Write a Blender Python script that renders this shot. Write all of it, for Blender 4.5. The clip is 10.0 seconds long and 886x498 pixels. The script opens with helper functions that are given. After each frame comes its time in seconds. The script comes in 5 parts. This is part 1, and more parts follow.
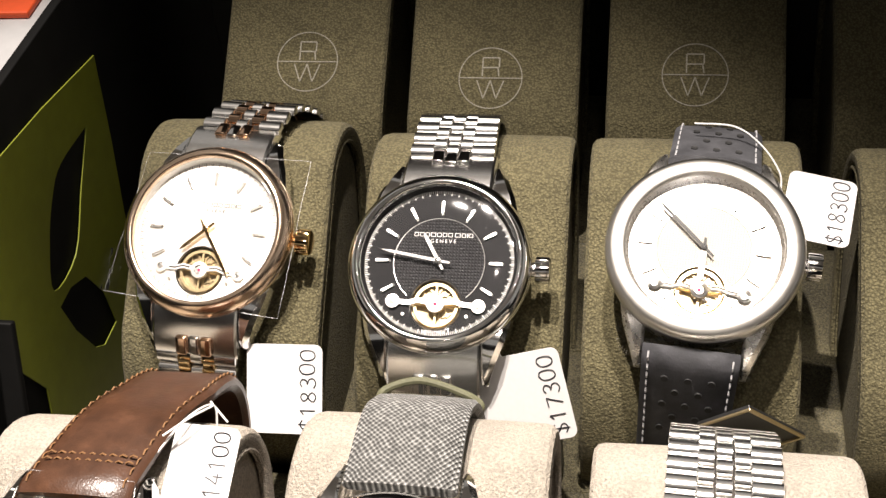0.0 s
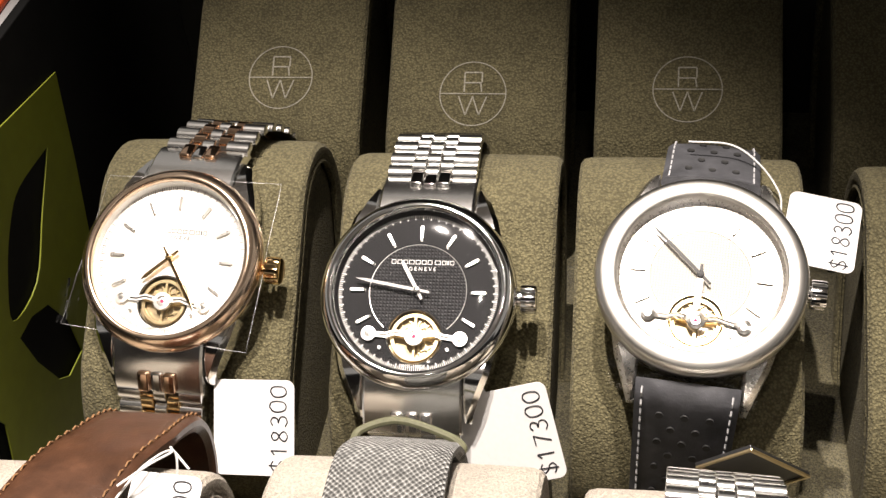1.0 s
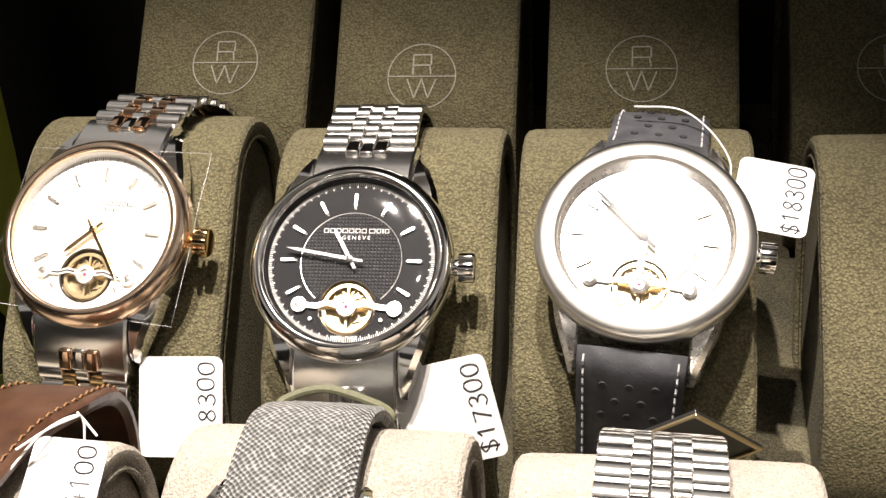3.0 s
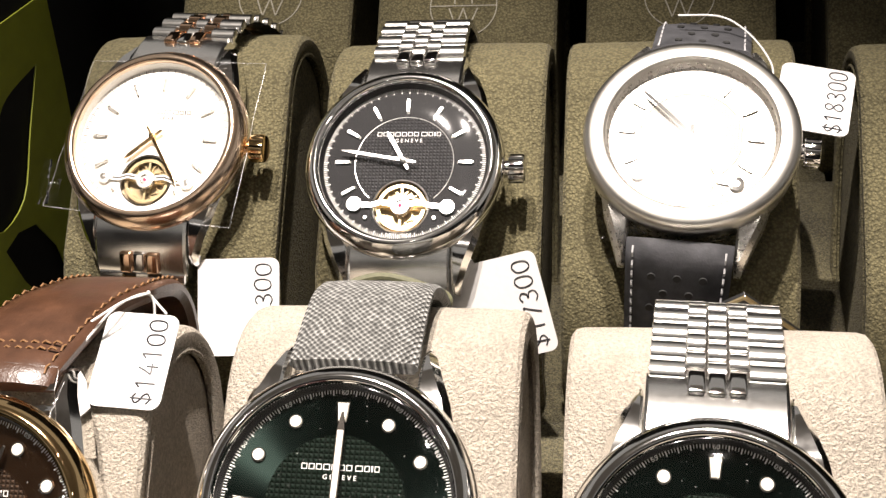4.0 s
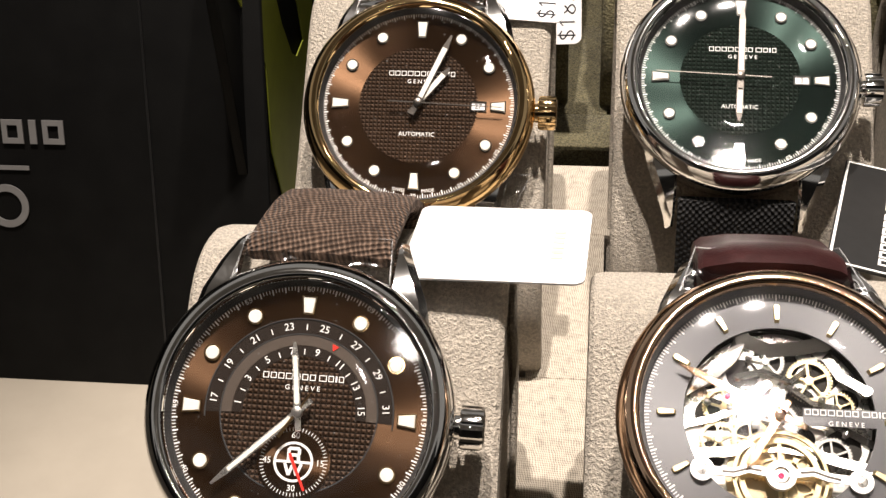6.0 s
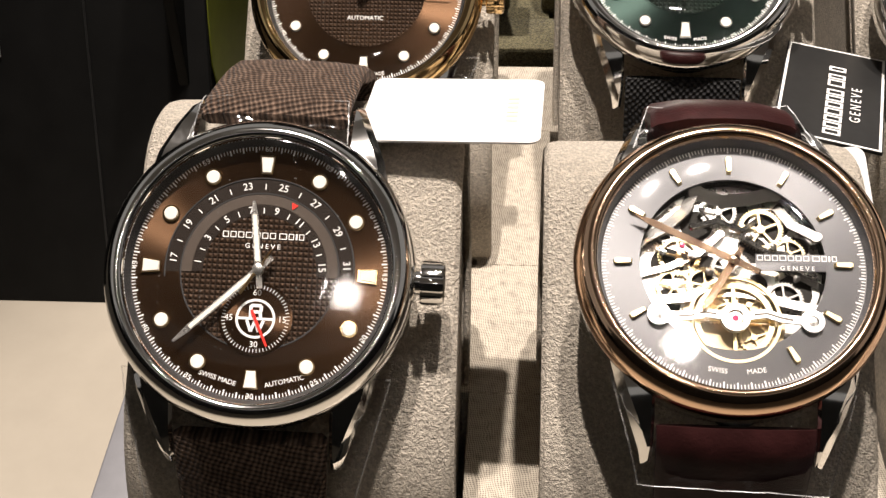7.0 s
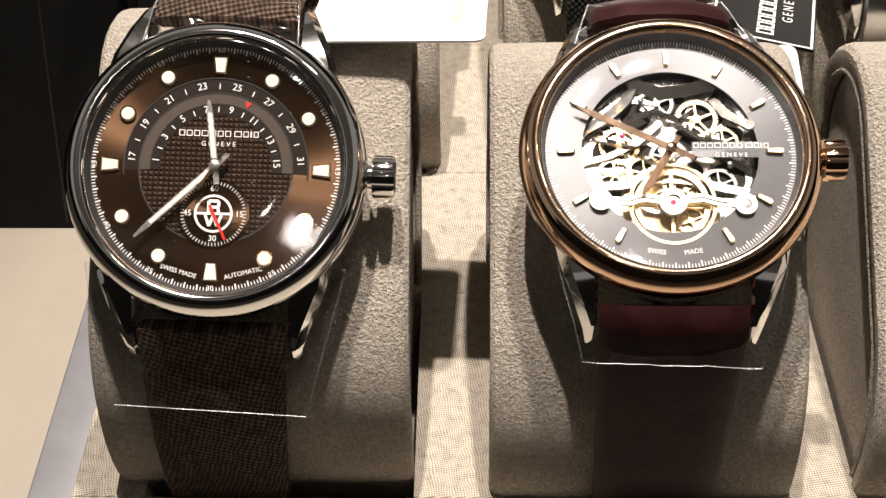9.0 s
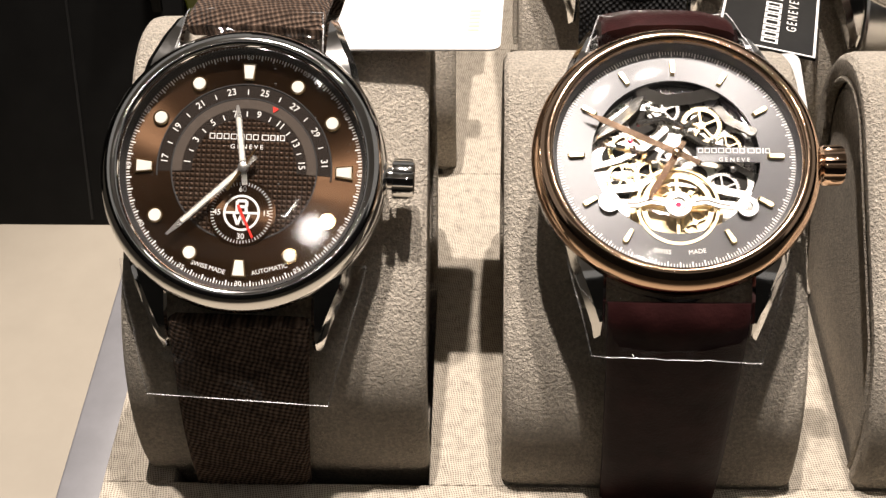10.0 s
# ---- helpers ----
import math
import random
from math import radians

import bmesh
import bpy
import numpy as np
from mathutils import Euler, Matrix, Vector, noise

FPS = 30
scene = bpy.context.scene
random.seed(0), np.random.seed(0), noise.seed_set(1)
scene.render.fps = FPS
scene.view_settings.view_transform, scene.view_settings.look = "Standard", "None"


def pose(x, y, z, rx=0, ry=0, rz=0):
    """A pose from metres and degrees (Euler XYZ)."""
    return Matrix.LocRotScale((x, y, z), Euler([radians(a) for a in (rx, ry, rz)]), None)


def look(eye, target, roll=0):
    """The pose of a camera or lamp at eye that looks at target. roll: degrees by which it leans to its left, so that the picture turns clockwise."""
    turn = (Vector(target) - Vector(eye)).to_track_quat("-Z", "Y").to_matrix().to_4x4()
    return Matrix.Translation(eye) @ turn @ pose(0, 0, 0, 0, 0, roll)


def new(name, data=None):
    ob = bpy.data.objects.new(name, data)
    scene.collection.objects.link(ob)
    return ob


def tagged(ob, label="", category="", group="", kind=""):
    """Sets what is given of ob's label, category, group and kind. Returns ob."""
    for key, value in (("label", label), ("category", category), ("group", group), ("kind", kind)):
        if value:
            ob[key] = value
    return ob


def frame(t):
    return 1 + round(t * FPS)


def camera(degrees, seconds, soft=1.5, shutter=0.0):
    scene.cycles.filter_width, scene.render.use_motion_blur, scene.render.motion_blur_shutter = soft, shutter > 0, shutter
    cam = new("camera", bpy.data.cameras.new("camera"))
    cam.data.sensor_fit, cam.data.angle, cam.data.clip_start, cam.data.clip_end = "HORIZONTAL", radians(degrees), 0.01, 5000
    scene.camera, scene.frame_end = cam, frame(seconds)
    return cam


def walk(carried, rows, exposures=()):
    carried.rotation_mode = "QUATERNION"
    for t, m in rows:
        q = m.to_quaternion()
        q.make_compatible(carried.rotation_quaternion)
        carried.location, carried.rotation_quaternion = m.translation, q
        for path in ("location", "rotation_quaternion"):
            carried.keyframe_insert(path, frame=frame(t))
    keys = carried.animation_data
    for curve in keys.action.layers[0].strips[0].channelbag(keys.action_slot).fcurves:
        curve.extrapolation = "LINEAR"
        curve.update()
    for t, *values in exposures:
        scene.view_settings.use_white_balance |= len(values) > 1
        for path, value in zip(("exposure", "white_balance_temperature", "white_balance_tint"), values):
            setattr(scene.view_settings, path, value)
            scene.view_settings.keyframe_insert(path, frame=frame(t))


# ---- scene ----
cam = camera(38.62, 10.0, 1.4)
PATH = [
    (0, (0.02491, -0.00258, 0.31275), (-0.3043, 1.4674, -1.0028), -6.41),
    (0.5, (0.02277, 0.00705, 0.30763), (-0.2990, 1.4876, -0.9979), -6.45),
    (1, (0.02389, 0.01285, 0.30373), (-0.2880, 1.4972, -0.9998), -6.30),
    (1.5, (0.02944, 0.01267, 0.30217), (-0.2754, 1.5073, -0.9914), -6.13),
    (2, (0.03195, 0.00909, 0.29708), (-0.2746, 1.5140, -0.9841), -6.12),
    (2.2, (0.03050, 0.00795, 0.29437), (-0.2747, 1.5146, -0.9850), -6.10),
    (3.5, (0.03657, 0.01408, 0.27472), (-0.2808, 1.5663, -0.9459), -6.60),
    (4, (0.02842, -0.00753, 0.27065), (-0.3006, 1.5346, -0.9596), -6.92),
    (4.5, (0.00615, -0.03471, 0.27290), (-0.3047, 1.5062, -0.9636), -6.03),
    (5, (-0.01093, -0.05444, 0.26581), (-0.3103, 1.4809, -0.9805), -5.29),
    (5.5, (-0.02975, -0.06836, 0.26225), (-0.3039, 1.4677, -0.9888), -4.55),
    (6, (-0.04381, -0.08921, 0.25082), (-0.2732, 1.4411, -1.0163), -3.51),
    (6.2, (-0.04271, -0.09215, 0.24849), (-0.2409, 1.4349, -1.0278), -2.80),
    (7.3, (-0.04804, -0.10124, 0.23851), (-0.1471, 1.3848, -1.0964), -2.00),
    (7.5, (-0.04692, -0.10151, 0.23737), (-0.1316, 1.3741, -1.1100), -2.08),
    (8, (-0.04510, -0.10664, 0.23494), (-0.1093, 1.3580, -1.1255), -2.00),
    (8.5, (-0.04638, -0.10617, 0.23614), (-0.1065, 1.3493, -1.1343), -1.80),
    (9, (-0.04642, -0.11006, 0.24022), (-0.0898, 1.3329, -1.1440), -1.17),
    (9.5, (-0.04726, -0.11582, 0.24574), (-0.1000, 1.3307, -1.1344), -1.24),
    (10, (-0.04672, -0.11677, 0.24683), (-0.1102, 1.3234, -1.1395), -1.37),
]
walk(cam, [(t, look(eye, target, roll)) for t, eye, target, roll in PATH],
     [(0, 0.58), (2.2, 0.68), (3.3, 0.8), (4.0, 0.66), (4.6, 0.32), (5.2, 0.2), (6.2, 0.32), (7.3, 0.22), (10, 0.2)])

# ---------------- light ----------------
world = bpy.data.worlds.new("shop")
scene.world = world
world.use_nodes = True
world.node_tree.nodes["Background"].inputs[0].default_value = (1.0, 0.93, 0.86, 1)
world.node_tree.nodes["Background"].inputs[1].default_value = 0.17


def spot(name, eye, target, watts, radius, angle=60, warm=(1.0, 0.89, 0.81)):
    data = bpy.data.lights.new(name, "SPOT")
    data.energy, data.shadow_soft_size, data.spot_size, data.spot_blend = watts, radius, radians(angle), 0.5
    data.color = warm
    ob = new(name, data)
    ob.matrix_world = look(eye, target)
    return ob


# ceiling spots of the shop window, in front of and above the trays
spot("ceiling_spot", (-0.112, 0.205, 1.15), (-0.068, 0.098, 0.12), 52, 0.011, 26.5)
spot("ceiling_spot", (0.248, 0.066, 1.15), (-0.01, 0.090, 0.12), 1.8, 0.012, 23)
spot("ceiling_spot", (0.042, 0.245, 1.15), (-0.015, 0.056, 0.12), 49, 0.014, 23)
spot("ceiling_spot", (0.090, -0.115, 1.15), (-0.02, 0.105, 0.12), 1.4, 0.013, 23)
spot("ceiling_spot", (-0.129, -0.577, 1.15), (-0.03, 0.06, 0.12), 0.5, 0.015, 27)

# ---------------- materials ----------------
MM = 0.001


def shader(name, colour, rough=0.5, metal=0.0, **more):
    mat = bpy.data.materials.new(name)
    mat.use_nodes = True
    nodes, links = mat.node_tree.nodes, mat.node_tree.links
    bsdf = nodes["Principled BSDF"]
    bsdf.inputs["Base Color"].default_value = (*colour, 1)
    bsdf.inputs["Roughness"].default_value = rough
    bsdf.inputs["Metallic"].default_value = metal
    for key, value in more.items():
        bsdf.inputs[key.replace("_", " ")].default_value = value
    return mat, nodes, links, bsdf


def node(nodes, kind, **values):
    n = nodes.new(kind)
    for key, value in values.items():
        if key in n.inputs:
            n.inputs[key].default_value = value
    return n


def noise_tex(nodes, links, scale, detail=4.0, rough=0.6):
    co = nodes.new("ShaderNodeTexCoord")
    n = node(nodes, "ShaderNodeTexNoise", Scale=scale, Detail=detail, Roughness=rough)
    links.new(co.outputs["Object"], n.inputs["Vector"])
    return n


def ramp(nodes, links, source, stops):
    r = nodes.new("ShaderNodeValToRGB")
    r.color_ramp.elements[0].position, r.color_ramp.elements[0].color = stops[0][0], (*stops[0][1], 1)
    r.color_ramp.elements[1].position, r.color_ramp.elements[1].color = stops[-1][0], (*stops[-1][1], 1)
    for pos, col in stops[1:-1]:
        r.color_ramp.elements.new(pos).color = (*col, 1)
    links.new(source, r.inputs["Fac"])
    return r


def bump(nodes, links, bsdf, source, strength, distance):
    b = node(nodes, "ShaderNodeBump", Strength=strength, Distance=distance)
    links.new(source, b.inputs["Height"])
    if bsdf.inputs["Normal"].is_linked:
        links.new(bsdf.inputs["Normal"].links[0].from_socket, b.inputs["Normal"])
    links.new(b.outputs["Normal"], bsdf.inputs["Normal"])
    return b


def mul(c, k):
    return tuple(min(1.0, v * k) for v in c)


def suede(name, colour, nap=1.0, mottle=1.0, grain=2300):
    """Napped microfibre: mottled at two scales, fine relief, soft sheen."""
    mat, nodes, links, bsdf = shader(name, colour, 0.95, 0.0)
    bsdf.inputs["Specular IOR Level"].default_value = 0.15
    bsdf.inputs["Sheen Weight"].default_value = 0.08
    bsdf.inputs["Sheen Roughness"].default_value = 0.5
    big = noise_tex(nodes, links, 70, 3)
    fine = noise_tex(nodes, links, grain, 3, 0.75)
    mix = node(nodes, "ShaderNodeMath")
    mix.operation = "MULTIPLY_ADD"
    mix.inputs[1].default_value = 0.75
    links.new(fine.outputs["Fac"], mix.inputs[0])
    half = node(nodes, "ShaderNodeMath")
    half.operation = "MULTIPLY"
    half.inputs[1].default_value = 0.25
    links.new(big.outputs["Fac"], half.inputs[0])
    links.new(half.outputs[0], mix.inputs[2])
    r = ramp(nodes, links, mix.outputs[0], [(0.40, mul(colour, 1 - 0.6 * mottle)), (0.5, colour), (0.60, mul(colour, 1 + 0.8 * mottle))])
    links.new(r.outputs["Color"], bsdf.inputs["Base Color"])
    bump(nodes, links, bsdf, fine.outputs["Fac"], 1.0, 0.0013 * nap)
    return mat


def woven(name, colour, second, pitch, depth=0.6, twill=0.0, gloss=0.85):
    """Cloth of crossing threads at a real thread pitch."""
    mat, nodes, links, bsdf = shader(name, colour, gloss)
    bsdf.inputs["Specular IOR Level"].default_value = 0.12
    bsdf.inputs["Sheen Weight"].default_value = 0.04
    co = nodes.new("ShaderNodeTexCoord")
    uv = nodes.new("ShaderNodeUVMap")
    uv.uv_map = "cloth"
    turn = node(nodes, "ShaderNodeMapping")
    turn.inputs["Rotation"].default_value = (0, 0, radians(twill))
    links.new(uv.outputs["UV"], turn.inputs["Vector"])
    bands = []
    for axis in ("X", "Y"):
        w = node(nodes, "ShaderNodeTexWave", Scale=2 * math.pi / (20 * pitch), Distortion=4.5)
        w.inputs["Detail"].default_value = 2.0
        w.inputs["Detail Scale"].default_value = 0.6
        w.bands_direction = axis
        links.new(turn.outputs["Vector"], w.inputs["Vector"])
        bands.append(w)
    m = node(nodes, "ShaderNodeMath")
    m.operation = "MULTIPLY"
    for band, end in zip(bands, m.inputs):
        centre = node(nodes, "ShaderNodeMath")
        centre.operation = "MULTIPLY_ADD"
        centre.inputs[1].default_value, centre.inputs[2].default_value = 2.0, -1.0
        links.new(band.outputs["Fac"], centre.inputs[0])
        links.new(centre.outputs[0], end)
    over = node(nodes, "ShaderNodeMath")
    over.operation = "MULTIPLY_ADD"
    over.inputs[1].default_value, over.inputs[2].default_value = 0.5, 0.5
    links.new(m.outputs[0], over.inputs[0])
    m = over
    fleck = node(nodes, "ShaderNodeTexNoise", Scale=650, Detail=4)
    links.new(co.outputs["Object"], fleck.inputs["Vector"])
    add = node(nodes, "ShaderNodeMath")
    add.operation = "MULTIPLY"
    links.new(m.outputs[0], add.inputs[0])
    links.new(fleck.outputs["Fac"], add.inputs[1])
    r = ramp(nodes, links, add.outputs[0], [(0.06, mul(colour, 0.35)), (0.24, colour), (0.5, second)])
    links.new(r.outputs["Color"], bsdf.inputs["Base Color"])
    bump(nodes, links, bsdf, m.outputs[0], depth, pitch * 0.8)
    return mat


def leather(name, colour, gloss=0.38, spec=0.5):
    mat, nodes, links, bsdf = shader(name, colour, gloss)
    bsdf.inputs["Specular IOR Level"].default_value = spec
    big = noise_tex(nodes, links, 160, 4)
    pores = noise_tex(nodes, links, 2200, 2)
    r = ramp(nodes, links, big.outputs["Fac"], [(0.3, mul(colour, 0.6)), (0.55, colour), (0.75, mul(colour, 1.5))])
    links.new(r.outputs["Color"], bsdf.inputs["Base Color"])
    bump(nodes, links, bsdf, pores.outputs["Fac"], 0.25, 0.0002)
    bump(nodes, links, bsdf, big.outputs["Fac"], 0.3, 0.0006)
    return mat


def metal(name, colour, rough, wear=0.06, brushed=False):
    mat, nodes, links, bsdf = shader(name, colour, rough, 1.0)
    n = noise_tex(nodes, links, 900, 3)
    r = node(nodes, "ShaderNodeMapRange")
    r.inputs["To Min"].default_value, r.inputs["To Max"].default_value = max(0.02, rough - wear), rough + wear
    links.new(n.outputs["Fac"], r.inputs["Value"])
    links.new(r.outputs["Result"], bsdf.inputs["Roughness"])
    if brushed:
        bsdf.inputs["Anisotropic"].default_value = 0.6
        tan = nodes.new("ShaderNodeTangent")
        tan.direction_type, tan.axis = "RADIAL", "Z"
        links.new(tan.outputs["Tangent"], bsdf.inputs["Tangent"])
    return mat


def sunray(name, colour, metallic, rough=0.32, aniso=0.85):
    """Dial brushed outwards from its centre."""
    mat, nodes, links, bsdf = shader(name, colour, rough, metallic)
    bsdf.inputs["Anisotropic"].default_value = aniso
    tan = nodes.new("ShaderNodeTangent")
    tan.direction_type, tan.axis = "RADIAL", "Z"
    links.new(tan.outputs["Tangent"], bsdf.inputs["Tangent"])
    n = noise_tex(nodes, links, 4000, 2)
    r = ramp(nodes, links, n.outputs["Fac"], [(0.3, mul(colour, 0.8)), (0.7, mul(colour, 1.2))])
    links.new(r.outputs["Color"], bsdf.inputs["Base Color"])
    return mat


def hobnail(name, colour, metallic, pitch, rough=0.45, depth=0.9, groove_shade=0.35):
    """Fine pyramids struck into the middle of a dial."""
    mat, nodes, links, bsdf = shader(name, colour, rough, metallic)
    co = nodes.new("ShaderNodeTexCoord")
    bands = []
    for axis in ("X", "Y"):
        w = node(nodes, "ShaderNodeTexWave", Scale=2 * math.pi / (20 * pitch))
        w.bands_direction, w.wave_profile = axis, "TRI"
        links.new(co.outputs["Object"], w.inputs["Vector"])
        bands.append(w)
    m = node(nodes, "ShaderNodeMath")
    m.operation = "MINIMUM"
    links.new(bands[0].outputs["Fac"], m.inputs[0])
    links.new(bands[1].outputs["Fac"], m.inputs[1])
    # shade between the pyramids put into the colour, their tips lightened
    r = ramp(nodes, links, m.outputs[0], [(0.05, mul(colour, groove_shade)), (0.4, colour), (0.9, mul(colour, 1.3))])
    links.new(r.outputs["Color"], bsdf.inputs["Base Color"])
    bump(nodes, links, bsdf, m.outputs[0], depth, pitch * 0.5)
    return mat


def clear(name, tint, rough, ior, dust):
    """Thin clear sheet: passes light straight on and mirrors by its Fresnel gloss."""
    mat = bpy.data.materials.new(name)
    mat.use_nodes = True
    nodes, links = mat.node_tree.nodes, mat.node_tree.links
    nodes.clear()
    out = nodes.new("ShaderNodeOutputMaterial")
    see = node(nodes, "ShaderNodeBsdfTransparent", Color=(*tint, 1))
    shine = node(nodes, "ShaderNodeBsdfGlossy", Roughness=rough)
    fres = node(nodes, "ShaderNodeFresnel", IOR=ior)
    mix = nodes.new("ShaderNodeMixShader")
    links.new(fres.outputs[0], mix.inputs[0])
    links.new(see.outputs[0], mix.inputs[1])
    links.new(shine.outputs[0], mix.inputs[2])
    last = mix
    if dust:
        n = noise_tex(nodes, links, 2600, 2, 0.4)
        r = ramp(nodes, links, n.outputs["Fac"], [(0.745, (0, 0, 0)), (0.80, (dust, dust, dust))])
        d = node(nodes, "ShaderNodeBsdfDiffuse", Color=(0.8, 0.8, 0.78, 1))
        last = nodes.new("ShaderNodeMixShader")
        links.new(r.outputs["Color"], last.inputs[0])
        links.new(mix.outputs[0], last.inputs[1])
        links.new(d.outputs[0], last.inputs[2])
    links.new(last.outputs[0], out.inputs[0])
    return mat


def plain(name, colour, rough=0.6, grain=0.12, scale=400, metallic=0.0, gloss=0.5):
    mat, nodes, links, bsdf = shader(name, colour, rough, metallic)
    bsdf.inputs["Specular IOR Level"].default_value = gloss
    n = noise_tex(nodes, links, scale, 4)
    r = ramp(nodes, links, n.outputs["Fac"], [(0.3, mul(colour, 1 - grain)), (0.7, mul(colour, 1 + grain))])
    links.new(r.outputs["Color"], bsdf.inputs["Base Color"])
    bump(nodes, links, bsdf, n.outputs["Fac"], 0.08, 0.0003)
    return mat


def pebbled(name, colour, size):
    """Napped cloth with a fine pebble grain: small cells with creases between them, over a slow mottle."""
    mat, nodes, links, bsdf = shader(name, colour, 0.8)
    bsdf.inputs["Specular IOR Level"].default_value = 0.22
    bsdf.inputs["Sheen Weight"].default_value = 0.06
    co = nodes.new("ShaderNodeTexCoord")
    warp = noise_tex(nodes, links, 0.9 / size, 2)
    shift = node(nodes, "ShaderNodeVectorMath")
    shift.operation = "MULTIPLY_ADD"
    shift.inputs[1].default_value = (size, size, size)
    links.new(warp.outputs["Color"], shift.inputs[0])
    links.new(co.outputs["Object"], shift.inputs[2])
    cells = node(nodes, "ShaderNodeTexVoronoi", Scale=1 / size, Randomness=1.0)
    links.new(shift.outputs[0], cells.inputs["Vector"])
    big = noise_tex(nodes, links, 60, 4)
    tone = ramp(nodes, links, big.outputs["Fac"], [(0.3, mul(colour, 0.8)), (0.7, mul(colour, 1.2))])
    # shade in the creases painted into the colour, cell tops lightened
    crease_shade = ramp(nodes, links, cells.outputs["Distance"], [(0.15, (1.25, 1.25, 1.25)), (0.7, (0.6, 0.6, 0.6))])
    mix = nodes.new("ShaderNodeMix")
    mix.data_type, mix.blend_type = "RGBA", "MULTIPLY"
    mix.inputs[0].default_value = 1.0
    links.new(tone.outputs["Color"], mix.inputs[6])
    links.new(crease_shade.outputs["Color"], mix.inputs[7])
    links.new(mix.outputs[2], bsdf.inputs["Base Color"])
    fine = noise_tex(nodes, links, 2600, 3, 0.7)
    low = bump(nodes, links, bsdf, cells.outputs["Distance"], 1.0, size * 0.55)
    low.invert = True
    bump(nodes, links, bsdf, fine.outputs["Fac"], 0.7, 0.0006)
    return mat


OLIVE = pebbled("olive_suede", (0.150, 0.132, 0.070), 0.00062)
OLIVE_EMBOSS = suede("pressed_olive_suede", (0.36, 0.34, 0.28), 0.3, 0.4)
BEIGE = suede("beige_suede", (0.57, 0.51, 0.425), 1.4, 0.34, 1750)
BEIGE_TWILL = woven("cream_twill", (0.47, 0.42, 0.345), (0.55, 0.495, 0.41), 0.0006, 0.35, 35)
OLIVE_TWILL = suede("olive_tray_suede", (0.125, 0.11, 0.058), 1.0)
STEEL = metal("polished_steel", (0.90, 0.89, 0.87), 0.09, 0.03)
STEEL_SATIN = metal("satin_steel", (0.74, 0.72, 0.68), 0.28)
STEEL_RING = metal("turned_steel", (0.74, 0.72, 0.67), 0.40, 0.05, True)
ROSE = metal("rose_gold", (0.90, 0.62, 0.43), 0.11, 0.04)
PALE_GOLD = metal("pale_rose_gold", (0.97, 0.74, 0.55), 0.2, 0.05)
GOLD = metal("yellow_gold", (0.93, 0.66, 0.34), 0.08, 0.03)
BRASS = metal("movement_brass", (0.72, 0.58, 0.34), 0.34)
BRIDGE = metal("skeleton_bridge_steel", (0.62, 0.60, 0.56), 0.16, 0.05)
WHEEL = metal("gilt_wheel", (0.60, 0.49, 0.30), 0.3, 0.1)
WHEEL_STEEL = metal("grained_wheel_steel", (0.30, 0.29, 0.27), 0.5, 0.1)
# polished thin indices: the dark reflection is put into the steel's colour
DARK_REFLECT_INDEX = metal("dark_reflect_index_steel", (0.30, 0.28, 0.25), 0.25)
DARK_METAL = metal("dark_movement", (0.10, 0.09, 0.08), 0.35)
# black that stands for the shaded depth behind the skeleton movement
PIT = plain("pit_shade_black", (0.02, 0.018, 0.015), 0.7, 0.3, 900, 0.0, 0.2)
PLATE = metal("frosted_movement_plate", (0.40, 0.32, 0.20), 0.45)
MIRROR = metal("mirror_steel", (0.80, 0.79, 0.77), 0.07, 0.03)
LINK = metal("satin_link_steel", (0.93, 0.92, 0.89), 0.2, 0.03)
BRIGHT = metal("bright_hand_steel", (0.92, 0.91, 0.88), 0.38)
LUME = plain("cream_lume", (0.68, 0.65, 0.57), 0.5, 0.04)
PRINT_WHITE = plain("white_print", (0.80, 0.79, 0.76), 0.6, 0.03)
PRINT_BLACK = plain("black_print", (0.02, 0.02, 0.02), 0.6, 0.05)
PRINT_GREY = plain("grey_print", (0.10, 0.095, 0.09), 0.6, 0.05)
SIGN_GREY = plain("pale_grey_sign_print", (0.22, 0.215, 0.21), 0.6, 0.05)
PAPER = plain("white_tag_card", (0.66, 0.65, 0.64), 0.65, 0.03, 900)
CARD_BLACK = plain("black_card", (0.012, 0.012, 0.012), 0.4, 0.2)
INK = plain("black_ink", (0.015, 0.015, 0.02), 0.5, 0.1)
FAINT_INK = plain("faint_ochre_ink", (0.60, 0.50, 0.38), 0.6, 0.1)
THREAD = plain("white_cotton_thread", (0.80, 0.79, 0.76), 0.9, 0.1)
RED = plain("red_lacquer", (0.75, 0.03, 0.02), 0.35, 0.05)
RUBY = plain("ruby", (0.55, 0.06, 0.14), 0.15, 0.1)
CRYSTAL = clear("sapphire_crystal", (1, 1, 1), 0.045, 1.5, 0.25)
FILM = clear("clear_protective_film", (0.97, 0.97, 0.97), 0.05, 1.5, 0.0)
FILM_EDGE = clear("cut_film_edge", (0.94, 0.94, 0.94), 0.45, 1.35, 0.0)
DIAL_SILVER = sunray("silver_dial", (0.82, 0.80, 0.75), 0.55, 0.40, 0.5)
DIAL_PEARL = sunray("pearl_silver_dial", (0.36, 0.34, 0.31), 0.8, 0.38, 0.5)
DIAL_SILVER_MID = hobnail("silver_hobnail_dial", (0.36, 0.34, 0.30), 0.7, 0.0006, 0.45, 0.35, 0.85)
DIAL_BLACK = plain("black_dial", (0.012, 0.012, 0.013), 0.5, 0.15, 3000, 0.0, 0.08)
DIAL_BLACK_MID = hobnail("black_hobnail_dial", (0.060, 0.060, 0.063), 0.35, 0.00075)
